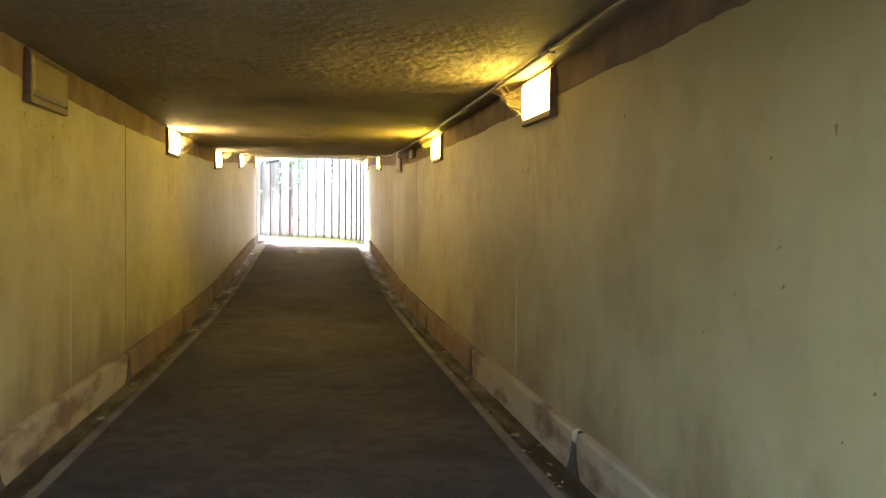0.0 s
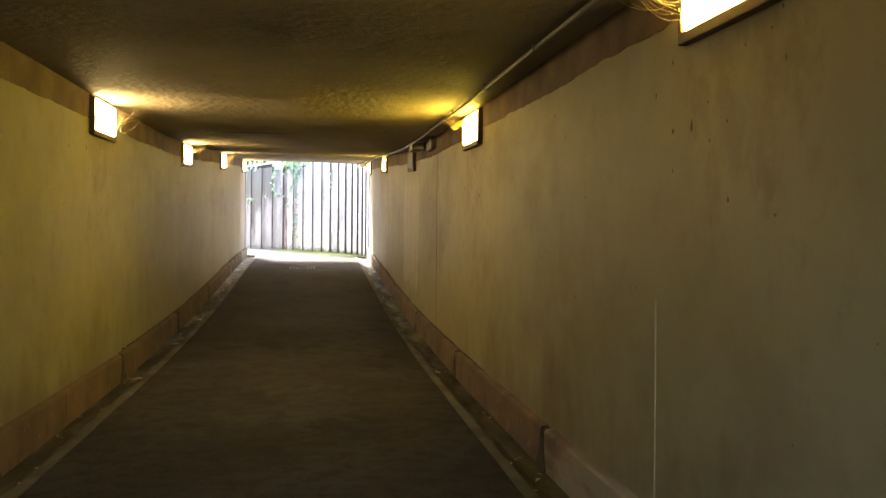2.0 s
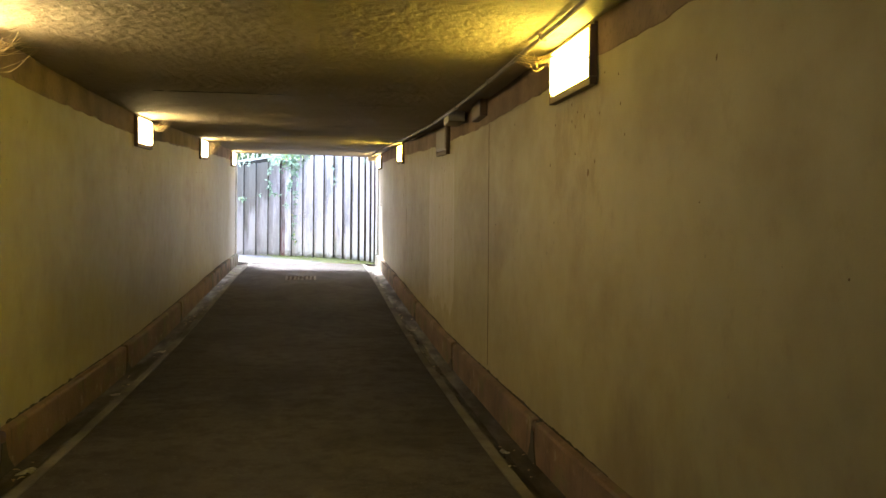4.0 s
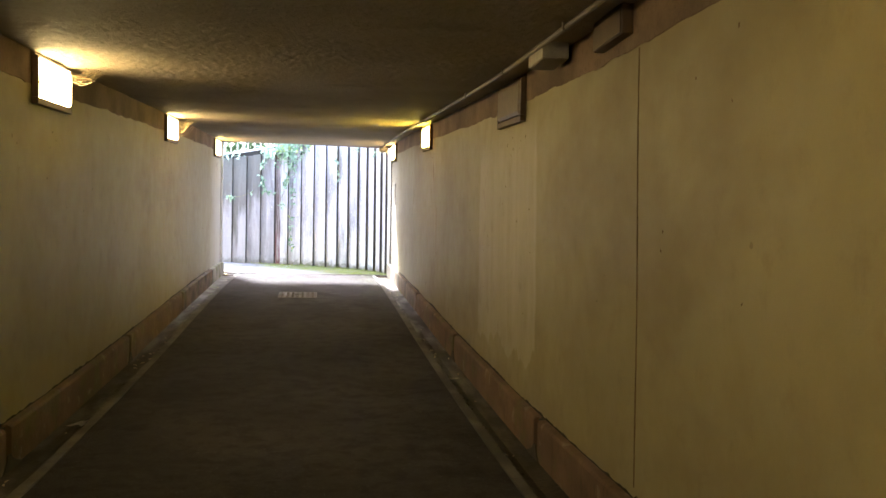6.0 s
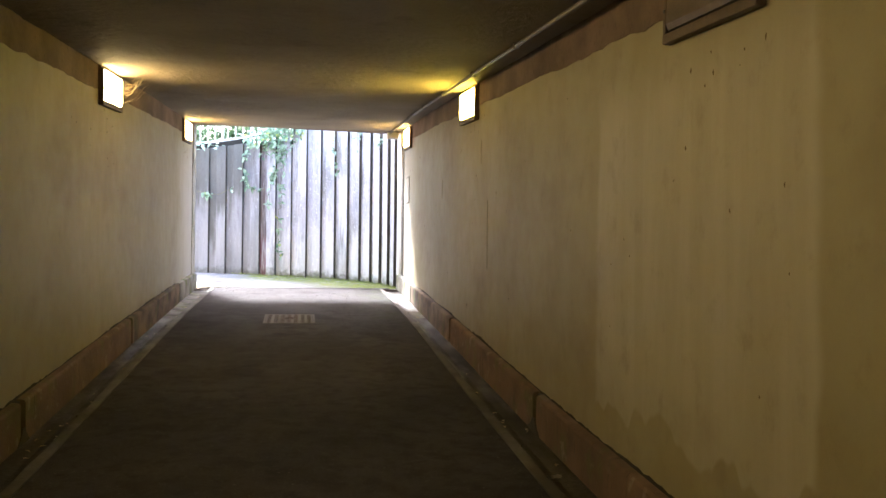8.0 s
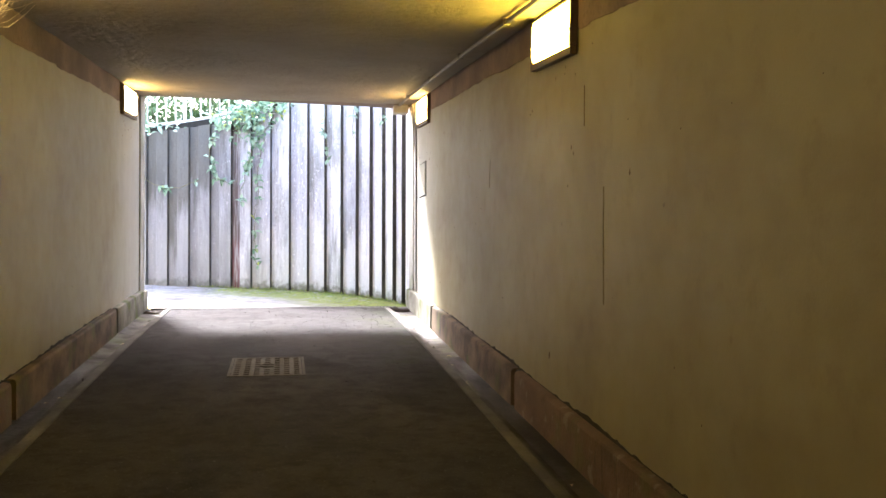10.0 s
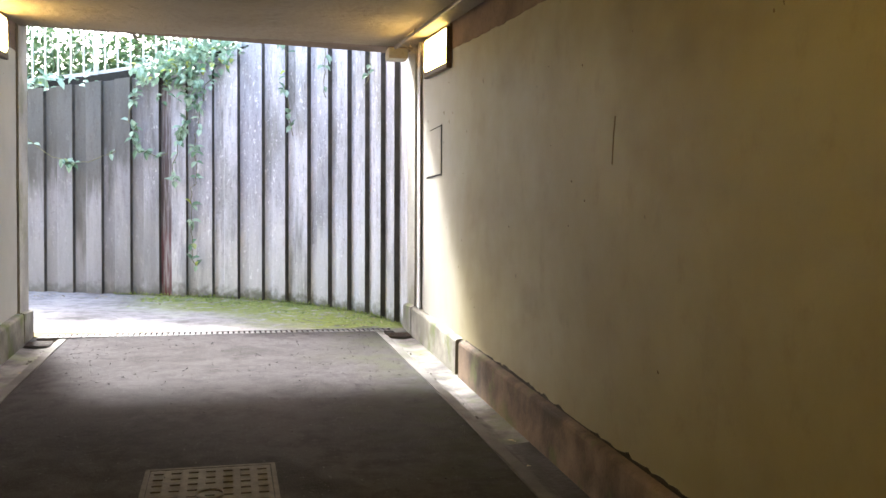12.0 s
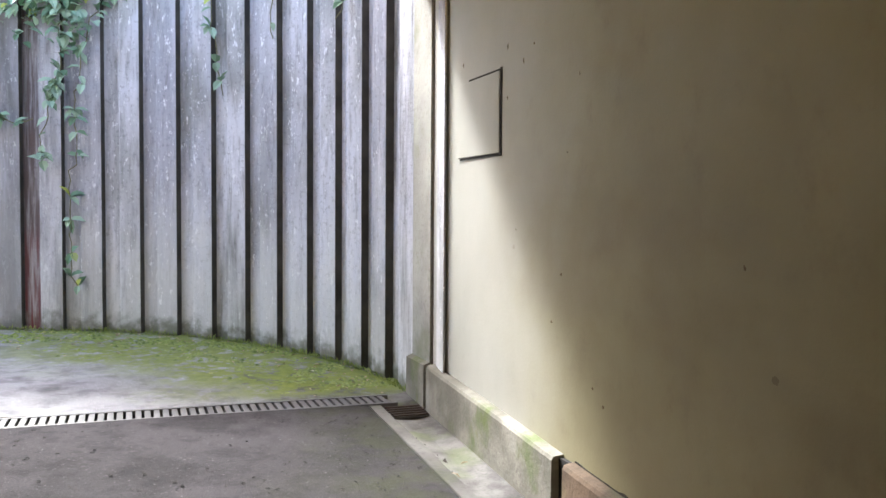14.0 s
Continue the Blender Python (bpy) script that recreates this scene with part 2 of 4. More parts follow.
    if red:
        local = k.t.nodes.new("ShaderNodeSeparateXYZ")
        k.put(local.inputs[0], k.t.nodes.new("ShaderNodeTexCoord").outputs["Object"])
        wob = k.math("ADD", local.outputs[0], k.math("MULTIPLY", k.math("SUBTRACT", k.noise(9, 4, (1, 1, 0.2)), 0.5), 0.09))
        m = k.math("MULTIPLY", k.band(wob, -0.24, -0.2), k.math("SUBTRACT", 1.0, k.band(wob, -0.05, 0.0)))
        low = k.math("SUBTRACT", 1.0, k.band(k.math("ADD", local.outputs[2], k.math("MULTIPLY", k.noise(3, 3), 0.8)), 0.75, 1.75))
        m = k.math("MULTIPLY", m, k.math("MULTIPLY_ADD", k.band(k.noise(16, 4, (2, 2, 0.12), 0.6, (6, 1, 2)), 0.36, 0.6), 0.75, 0.25))
        c = k.mix(k.math("MULTIPLY", m, 0.9), c, k.mix(low, (0.085, 0.055, 0.052), (0.14, 0.014, 0.018)))
    return k.colour(c).bump(k.math("ADD", k.noise(30, 4), k.math("MULTIPLY", k.noise(5, 4, (2, 2, 0.3)), 1.2)), 0.5, 0.008).m


def plain(name, colour, rough=0.6, metal=0.0, scale=18.0, spread=0.25, bump=0.15, local=False):
    k = Mat(name, rough, metal, local)
    dark = tuple(v * (1 - spread) for v in colour)
    c = k.mix(k.band(k.noise(scale, 4), 0.3, 0.7), dark, colour)
    return k.colour(c).bump(k.noise(scale * 4, 3), bump, 0.003).m


def glowing(name, colour, strength):
    k = Mat(name, 0.35)
    k.colour((0.8, 0.78, 0.7))
    k.b.inputs["Emission Color"].default_value = (*colour, 1)
    k.b.inputs["Emission Strength"].default_value = strength
    return k.m


def leaf_material(name, a, b, c2):
    k = Mat(name, 0.45)
    isl = k.t.nodes.new("ShaderNodeNewGeometry").outputs["Random Per Island"]
    c = k.mix(k.band(isl, 0.0, 0.7), a, b)
    c = k.mix(k.band(isl, 0.95, 0.96), c, c2)
    k.colour(c)
    k.b.inputs["Subsurface Weight"].default_value = 0.0
    return k.m


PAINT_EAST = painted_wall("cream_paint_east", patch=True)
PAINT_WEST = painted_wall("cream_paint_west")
BARE = concrete("bare_wall_top", (0.105, 0.073, 0.054), (0.23, 0.16, 0.12), scale=1.9)
CEILING = ceiling_concrete()


def skirting_material(name="skirting_concrete", pale=0.0):
    """Brown concrete with tide marks, black blotches and green algae; pale: how strongly a pale cream is mixed in."""
    k = Mat(name, 0.85)
    c = k.mix(k.band(k.noise(1.8, 5), 0.3, 0.7), (0.098, 0.060, 0.039), (0.175, 0.108, 0.069))
    c = k.mix(k.math("MULTIPLY", k.band(k.noise(5, 5, (1, 0.6, 1), shift=(2, 0, 0)), 0.5, 0.68), 0.55), c, (0.065, 0.045, 0.032))
    c = k.mix(k.math("MULTIPLY", k.band(k.noise(3.4, 5, shift=(5, 5, 5)), 0.52, 0.66), 0.5), c, (0.095, 0.105, 0.035))
    c = k.mix(k.math("MULTIPLY", k.band(k.noise(9, 4, shift=(8, 1, 2)), 0.6, 0.7), 0.4), c, (0.30, 0.25, 0.20))
    c = k.mix(k.math("MULTIPLY", k.band(k.noise(14, 5, (1, 1.2, 0.2), 0.7, (3, 2, 9)), 0.55, 0.68), 0.5), c, (0.04, 0.03, 0.02))
    if pale:
        c = k.mix(k.math("MULTIPLY", k.band(k.noise(2.3, 5, (1, 0.5, 1.5), shift=(1, 4, 6)), 0.34, 0.52), pale), c, (0.33, 0.29, 0.215))
    return k.colour(c).bump(k.math("ADD", k.noise(45, 5), k.noise(9, 3)), 0.6, 0.008).m


SKIRT = skirting_material()
PALE_SKIRT = skirting_material("pale_skirting", 0.75)
CHANNEL = concrete("gutter_concrete", (0.035, 0.03, 0.027), (0.20, 0.19, 0.182), scale=4.0, moss=0.5)


def wet_silt():
    """Black silt in a concrete channel, wet in long patches, with pale scoured streaks."""
    k = Mat("silted_gutter", 0.5)
    c = k.mix(k.band(k.noise(3.0, 5), 0.3, 0.7), (0.014, 0.011, 0.009), (0.036, 0.029, 0.024))
    c = k.mix(k.math("MULTIPLY", k.band(k.noise(2.2, 5, (2.0, 0.6, 1), 0.65, (4, 4, 4)), 0.5, 0.62), 0.75), c, (0.05, 0.044, 0.039))
    wet = k.band(k.noise(1.3, 4, (3, 0.7, 1), shift=(9, 1, 1)), 0.34, 0.66)
    k.b.inputs["Specular IOR Level"].default_value = 0.25
    return k.colour(c).rough(k.math("MULTIPLY_ADD", wet, -0.4, 0.75)).bump(k.noise(26, 5), 0.5, 0.008).m


SILTED = wet_silt()
EDGING = concrete("edging_concrete", (0.03, 0.026, 0.023), (0.125, 0.116, 0.108), scale=1.6, moss=0.2)
OUTER = concrete("outer_concrete", (0.28, 0.27, 0.25), (0.40, 0.385, 0.36), scale=1.2, moss=0.4)
STAINED_SKIRT = concrete("stained_skirting", (0.05, 0.034, 0.022), (0.20, 0.132, 0.082), scale=3.8, moss=0.6)
# moss, plus a paler tone that holds the daylight at the exit
EXIT_SKIRT = concrete("mossy_daylit_skirting", (0.13, 0.12, 0.095), (0.31, 0.295, 0.25), scale=3.4, moss=0.85)
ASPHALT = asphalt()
# tunnel asphalt paled 7.6 times: its colour carries the open daylight
YARD = asphalt("daylit_yard_asphalt", 7.6, (1.0, 0.985, 1.03))
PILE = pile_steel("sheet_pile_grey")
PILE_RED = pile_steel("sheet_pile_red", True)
FRAME = plain("lamp_frame_brown", (0.10, 0.065, 0.04), 0.55)
DEAD_GLASS = plain("dead_diffuser", (0.11, 0.075, 0.05), 0.4, spread=0.3)
SEALANT = plain("joint_dark", (0.014, 0.012, 0.010), 0.9)
PALE_SEALANT = plain("joint_pale", (0.45, 0.41, 0.31), 0.7)
CONDUIT = plain("conduit_grey", (0.17, 0.145, 0.12), 0.5, scale=8)
BOX_GREY = plain("junction_box_grey", (0.36, 0.34, 0.31), 0.5)
IRON = plain("cast_iron", (0.088, 0.074, 0.064), 0.8, 0.0, scale=25, spread=0.4, bump=0.4)
STEEL = plain("galvanised_grating", (0.15, 0.145, 0.145), 0.5, 0.4, scale=20)
RAIL = plain("galvanised_rail", (0.60, 0.61, 0.60), 0.45, 0.3)
DARK_VOID = plain("drain_dark", (0.09, 0.083, 0.078), 0.9)
PANEL = painted_wall("panel_paint")
MUD = plain("mud", (0.17, 0.125, 0.075), 0.9)
WEB = plain("cobweb", (0.55, 0.45, 0.30), 0.8)
SOIL = plain("bank_soil", (0.10, 0.085, 0.05), 0.95, scale=4, spread=0.5, bump=0.6)
BARK = plain("bark", (0.14, 0.11, 0.08), 0.9, scale=12, spread=0.5, bump=0.6)
STEM = plain("bramble_stem", (0.17, 0.16, 0.08), 0.7)
LEAF = leaf_material("bramble_leaf", (0.12, 0.23, 0.135), (0.34, 0.47, 0.35), (0.40, 0.46, 0.10))
SHRUB = leaf_material("shrub_leaf", (0.06, 0.115, 0.05), (0.15, 0.24, 0.12), (0.24, 0.30, 0.12))
LITTER = leaf_material("dry_leaf", (0.20, 0.13, 0.06), (0.42, 0.33, 0.20), (0.55, 0.50, 0.38))
MOSS = leaf_material("moss", (0.10, 0.15, 0.02), (0.24, 0.30, 0.06), (0.34, 0.35, 0.11))
GLOW_WARM = glowing("lit_diffuser_warm", WARM_LIGHT, LAMP_STRENGTH)
GLOW_AMBER = glowing("lit_diffuser_deep_amber", (1.0, 0.72, 0.15), LAMP_STRENGTH * 0.7)
GLOW_DIM = glowing("lit_diffuser_amber", (1.0, 0.70, 0.24), LAMP_STRENGTH * 0.85)
GLOW_YELLOW = glowing("lit_diffuser_yellow", YELLOW_LIGHT, LAMP_STRENGTH * 1.15)


# ---- mesh helpers ----
def mesh_object(name, bm, material):
    me = bpy.data.meshes.new(name)
    bm.normal_update()
    bm.to_mesh(me)
    bm.free()
    me.materials.append(material)
    return new(name, me)


def part(name, bm, material, parent, label=""):
    ob = mesh_object(name, bm, material)
    ob.parent = parent
    return tagged(ob, label)


def structure(name, bm, material, label):
    return tagged(mesh_object(name, bm, material), label, kind="structure")


def empty(name, m=None):
    ob = new(name)
    ob.empty_display_size = 0.1
    if m is not None:
        ob.matrix_world = m
    return ob


def box(bm, x0, x1, y0, y1, z0, z1, bevel=0.0):
    g = bmesh.ops.create_cube(bm, size=1.0, matrix=Matrix.LocRotScale(((x0 + x1) / 2, (y0 + y1) / 2, (z0 + z1) / 2), None, (x1 - x0, y1 - y0, z1 - z0)))
    if bevel:
        edges = list({e for v in g["verts"] for e in v.link_edges})
        bmesh.ops.bevel(bm, geom=edges, offset=bevel, segments=2, affect="EDGES", profile=0.6)
    return bm


def boxed(*a, **k):
    return box(bmesh.new(), *a, **k)


def loft(bm, rings, closed=True, caps=True):
    """Skin a row of rings of points that all have the same count."""
    rows = [[bm.verts.new(p) for p in ring] for ring in rings]
    n = len(rows[0])
    for a, b in zip(rows, rows[1:]):
        for i in range(n if closed else n - 1):
            j = (i + 1) % n
            bm.faces.new((a[i], a[j], b[j], b[i]))
    if caps and closed:
        bm.faces.new(rows[0][::-1])
        bm.faces.new(rows[-1])
    bmesh.ops.recalc_face_normals(bm, faces=bm.faces)
    return bm


def tube(bm, points, radius, sides=6):
    """A tube along points; radius is a number or a list."""
    pts = [Vector(p) for p in points]
    rings = []
    for i, p in enumerate(pts):
        d = (pts[min(i + 1, len(pts) - 1)] - pts[max(i - 1, 0)]).normalized()
        q = d.to_track_quat("Z", "Y")
        r = radius[i] if isinstance(radius, (list, tuple)) else radius
        rings.append([p + q @ Vector((r * math.cos(2 * math.pi * k / sides), r * math.sin(2 * math.pi * k / sides), 0)) for k in range(sides)])
    return loft(bm, rings)


# ---- plan: levels along the walk ----
Y_IN, Y_OUT = -1.15, 26.08                     # tunnel mouths
HALF = 1.65                                   # half the clear width
GUTTER = ((-30, 0, 3, 7.4, 10.8, 12.6, 14.3, 16.4, 17.7, 19.8, 21.0, 24.3, 26.0, 40), (-0.16, -0.16, -0.145, -0.10, -0.05, 0.02, 0.085, 0.215, 0.305, 0.47, 0.56, 0.79, 0.90, 1.7))
ROOF = ((-30, 0, 2.8, 5, 7, 10, 12.5, 15, 17.7, 20, 23, 26.1, 40), (2.32, 2.33, 2.355, 2.40, 2.44, 2.51, 2.575, 2.69, 2.895, 3.075, 3.295, 3.49, 4.2))


def smooth(table, y):
    return sum(float(np.interp(y + d, *table)) for d in (-0.8, -0.4, 0, 0.4, 0.8)) / 5


def gutter(y):
    return smooth(GUTTER, y)


def roof(y):
    return smooth(ROOF, y)


def path_level(x, y):
    return gutter(y) + float(np.interp(y, (23.0, 26.0), (0.095, 0.04))) - 0.012 * (x / 1.28) ** 2


def yard_level(x, y):
    return 0.925 + 0.05 * (y - 26.2) - 0.02 * x


def steps(a, b, size):
    n = max(1, round((b - a) / size))
    return [a + (b - a) * i / n for i in range(n + 1)]


def along(y0, y1, ring, size=0.4):
    """A solid whose cross-section ring(y) is swept from y0 to y1."""
    return loft(bmesh.new(), [ring(y) for y in steps(y0, y1, size)])


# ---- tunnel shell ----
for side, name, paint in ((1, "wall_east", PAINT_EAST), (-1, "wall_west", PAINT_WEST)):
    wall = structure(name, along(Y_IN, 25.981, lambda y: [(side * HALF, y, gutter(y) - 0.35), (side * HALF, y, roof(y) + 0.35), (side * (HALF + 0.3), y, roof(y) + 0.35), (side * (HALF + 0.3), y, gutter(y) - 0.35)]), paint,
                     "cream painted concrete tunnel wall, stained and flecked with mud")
    # bare strip under the ceiling with a ragged paint edge
    bm = bmesh.new()
    rng = random.Random(5 + side)
    ys, drop = steps(Y_IN, 25.96, 0.05), 0.2
    rows = []
    for y in ys:
        drop += rng.uniform(-0.004, 0.004) + (0.195 - drop) * 0.12
        ragged = drop + 0.014 + 0.010 * noise.noise(Vector((y * 1.1, side, 0))) + 0.014 * noise.noise(Vector((y * 5, side, 4))) + 0.012 * max(0.0, noise.noise(Vector((y * 17, side, 6))))
        top, low = roof(y) + 0.05, roof(y) - ragged
        rows.append([(side * (HALF - 0.004), y, top), (side * (HALF - 0.004), y, low), (side * (HALF + 0.02), y, low), (side * (HALF + 0.02), y, top)])
    part("bare_strip", loft(bm, rows), BARE, wall, "unpainted brown concrete strip")
    # end pilaster beyond the movement joint
    end = structure("trim", along(26.0, 26.32, lambda y: [(side * (HALF - 0.015), y, 0.55), (side * (HALF - 0.015), y, 3.9), (side * (HALF + 0.3), y, 3.9), (side * (HALF + 0.3), y, 0.55)]), concrete("portal_paint", (0.26, 0.25, 0.22), (0.42, 0.405, 0.36), scale=2.2, moss=0.4),
                    "pale painted end of the tunnel wall beside a dark joint")
    part("movement_joint", boxed(side * 1.70 - 0.052, side * 1.70 + 0.052, 25.982, 25.999, 0.7, 3.6), plain("joint_rust", (0.10, 0.07, 0.045), 0.9), end, "dark brown filled joint")



def value_noise(gen, us, vs, cell):
    """Smooth random heights on a grid of places, one random value a cell."""
    fu, fv = (us - us[0]) / cell, (vs - vs[0]) / cell
    table = gen.random((int(fu[-1]) + 3, int(fv[-1]) + 3))
    iu, iv = fu.astype(int), fv.astype(int)
    tu, tv = (fu - iu)[:, None], (fv - iv)[None, :]
    tu, tv = tu * tu * (3 - 2 * tu), tv * tv * (3 - 2 * tv)
    q = lambda a, b: table[np.ix_(iu + a, iv + b)]
    return (q(0, 0) * (1 - tu) + q(1, 0) * tu) * (1 - tv) + (q(0, 1) * (1 - tu) + q(1, 1) * tu) * tv


def stippled_slab():
    """The roof slab: its underside trowelled into small lumps and pits, its back plain."""
    gen = np.random.default_rng(3)
    xs, ys = np.linspace(-HALF, HALF, 190), np.linspace(Y_IN, Y_OUT, 1400)
    lumps = 0.007 * value_noise(gen, xs, ys, 0.042) + 0.007 * value_noise(gen, xs, ys, 0.023) + 0.012 * value_noise(gen, xs, ys, 0.42)
    patch = value_noise(gen, xs, ys, 0.9)
    z = np.array([roof(y) for y in ys])[None, :] + (lumps - 0.013) * (0.45 + 0.9 * patch)
    nx, ny = len(xs), len(ys)
    verts = np.stack([np.repeat(xs, ny), np.tile(ys, nx), z.ravel()], 1)
    i, j = np.meshgrid(np.arange(nx - 1), np.arange(ny - 1), indexing="ij")
    a = (i * ny + j).ravel()
    quads = np.stack([a, a + 1, a + ny + 1, a + ny], 1)
    me = bpy.data.meshes.new("ceiling")
    me.from_pydata(verts.tolist(), [], quads.tolist())
    me.shade_smooth()
    bm = bmesh.new()
    bm.from_mesh(me)
    bpy.data.meshes.remove(me)
    loft(back := bmesh.new(), [[(-HALF, y, roof(y) + 0.04), (HALF, y, roof(y) + 0.04), (HALF, y, roof(y) + 0.3), (-HALF, y, roof(y) + 0.3)] for y in steps(Y_IN, Y_OUT, 0.3)])
    spare = bpy.data.meshes.new("slab_back")
    back.to_mesh(spare)
    back.free()
    bm.from_mesh(spare)
    bpy.data.meshes.remove(spare)
    return bm


ceiling = structure("ceiling", stippled_slab(), CEILING, "rough stippled brown concrete ceiling")
structure("trim", along(Y_OUT + 0.002, Y_OUT + 0.26, lambda y: [(-HALF + 0.02, y, 3.545), (HALF - 0.02, y, 3.475), (HALF - 0.02, y, 3.95), (-HALF + 0.02, y, 3.95)]), BARE, "concrete lintel over the tunnel mouth")

# floor of the tunnel, cambered
bm = bmesh.new()
xs = [-1.28, -0.9, -0.45, 0, 0.45, 0.9, 1.28]
loft(bm, [[(x, y, path_level(x, y)) for x in xs] + [(1.28, y, gutter(y) - 0.3), (-1.28, y, gutter(y) - 0.3)] for y in steps(Y_IN, 26.03, 0.35)])
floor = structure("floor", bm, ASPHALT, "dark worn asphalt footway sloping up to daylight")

# gutters, edging and skirting blocks
for side in (1, -1):
    # black silt inside; past 22.8 a paler colour carries the sunlight
    for y0, y1, stone, words in ((Y_IN, 22.8, SILTED, "drainage channel black with silt"), (22.802, 26.34, CHANNEL, "shallow concrete drainage channel, coloured pale for the sun at the exit")):
        structure("gutter", along(y0, y1, lambda y: [(side * 1.355, y, gutter(y) + 0.0), (side * 1.48, y, gutter(y) - 0.012), (side * 1.655, y, gutter(y) + 0.006), (side * 1.655, y, gutter(y) - 0.3), (side * 1.355, y, gutter(y) - 0.3)]), stone, words)
    bm = bmesh.new()
    rng = random.Random(11 + side)
    rows = []
    for y in steps(Y_IN, 25.99, 0.12):
        wob = 0.006 * noise.noise(Vector((y * 3, side, 8)))
        z = path_level(1.28, y) + 0.008 + 0.5 * wob
        rows.append([(side * 1.281, y, z), (side * (1.348 + wob), y, z - 0.003), (side * (1.353 + wob), y, z - 0.02), (side * 1.354, y, gutter(y) - 0.2), (side * 1.281, y, gutter(y) - 0.2)])
    structure("gutter_edging", loft(bm, rows), EDGING, "narrow worn concrete edging strip beside the asphalt")
    skirt = tagged(empty("skirting"), "row of proud brown concrete skirting blocks with open joints", kind="structure")
    bounds = [Y_IN] + [0.62 + 3.39 * i for i in range(8)] + [25.99]
    for a, b in zip(bounds, bounds[1:]):
        bm = bmesh.new()
        rows = []
        for y in steps(a + 0.046, b - 0.046, 0.28):
            e = 0.003 * noise.noise(Vector((y * 0.9, side * 3, 2)))
            t = gutter(y) + 0.255 + e
            rows.append([(side * 1.649, y, gutter(y) - 0.02), (side * (1.593 + e), y, gutter(y) - 0.02), (side * (1.595 + e), y, t - 0.018), (side * (1.603 + e), y, t - 0.004), (side * (1.612 + e), y, t), (side * 1.649, y, t + 0.004)])
        part("block", loft(bm, rows), PALE_SKIRT if a < 5 else SKIRT if a < 20 else STAINED_SKIRT if a < 24 else EXIT_SKIRT, skirt, "" if a < 24 else "mossy block with the daylight put into its pale colour")
    for b in bounds[1:-1]:
        part("joint_filler", boxed(side * 1.638 - 0.009, side * 1.638 + 0.009, b - 0.0455, b + 0.0455, gutter(b) - 0.01, gutter(b) + 0.25), SEALANT, skirt, "black open joint")
    e = structure("trim", along(26.002, 26.33, lambda y: [(side * 1.66, y, 0.75), (side * 1.596, y, 0.75), (side * 1.6, y, 1.14), (side * 1.66, y, 1.165)]), EXIT_SKIRT, "concrete skirting at the tunnel mouth, coloured pale for the daylight")

# ---- yard beyond the exit ----
CX, CY, R = -0.9, 26.2, 2.56


def pile_line(s):
    """Point and facing angle on the line of the sheet piles, s metres from its start by the east wall."""
    arc = R * radians(76)
    if s <= arc:
        a = s / R
        return CX + R * math.cos(a), CY + R * math.sin(a), a
    a = radians(76)
    return CX + R * math.cos(a) - math.sin(a) * (s - arc), CY + R * math.sin(a) + math.cos(a) * (s - arc), a


def pile_top(x):
    return float(np.interp(x, (-6, -2.1, -1.0, -0.6, 0.5, 1.7), (3.05, 3.44, 3.58, 3.68, 4.0, 4.3)))


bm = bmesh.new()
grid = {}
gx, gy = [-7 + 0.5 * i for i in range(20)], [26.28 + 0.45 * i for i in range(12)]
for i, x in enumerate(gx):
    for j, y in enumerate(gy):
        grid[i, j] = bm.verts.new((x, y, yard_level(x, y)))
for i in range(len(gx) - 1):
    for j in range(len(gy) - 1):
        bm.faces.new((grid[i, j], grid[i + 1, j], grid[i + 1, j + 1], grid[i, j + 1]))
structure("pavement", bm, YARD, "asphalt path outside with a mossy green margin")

PITCH = 0.32


def sheet_pile(s_left, s_right, red):
    """One pile between two interlocks: dark flank, back pan, flank, front pan; rolled corners, top cut to the slope."""
    x, y, a = pile_line((s_left + s_right) / 2)
    z0 = yard_level(x, y) - 0.25
    h = (s_left - s_right) / 2
    m = -h * 0.04
    prof = [(-h, 0.0), (-h + 0.004, 0.004), (-h + 0.010, 0.052), (-h + 0.018, 0.058), (m - 0.024, 0.058), (m - 0.016, 0.052), (m - 0.004, 0.004), (m + 0.006, 0.0), (h * 0.5, -0.003), (h, 0.0)]
    bm = bmesh.new()
    rings = []
    for f in (0.0, 0.33, 0.66, 1.0):
        ring = [(u, v, f * (pile_top(x + u * math.sin(a)) - z0)) for u, v in prof]
        rings.append(ring + [(u, v + 0.012, w) for u, v, w in ring[::-1]])
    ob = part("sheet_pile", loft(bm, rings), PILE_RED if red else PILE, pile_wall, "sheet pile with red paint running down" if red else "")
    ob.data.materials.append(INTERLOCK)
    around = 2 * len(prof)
    # first flank only: its shade is painted on with the dark slot
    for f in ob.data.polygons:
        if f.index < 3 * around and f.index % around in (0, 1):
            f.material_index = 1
    ob.matrix_local = Matrix.LocRotScale((x, y, z0), Euler((0, 0, a - math.pi / 2)), None)


pile_wall = tagged(empty("retaining_wall"), "curved retaining wall of weathered grey sheet piles", kind="structure")
# dark colour that puts the shade of the flanks into the steel
INTERLOCK = plain("interlock_shade", (0.075, 0.070, 0.060), 0.9, scale=6, spread=0.5, local=True)
cuts = [-0.45, -0.13, 0.19] + [0.595 + 0.2985 * k for k in range(11)] + [3.89 + 0.33 * k for k in range(14)]
for k in range(len(cuts) - 1):
    sheet_pile(cuts[k + 1], cuts[k], abs(cuts[k + 1] - 3.89) < 0.01)

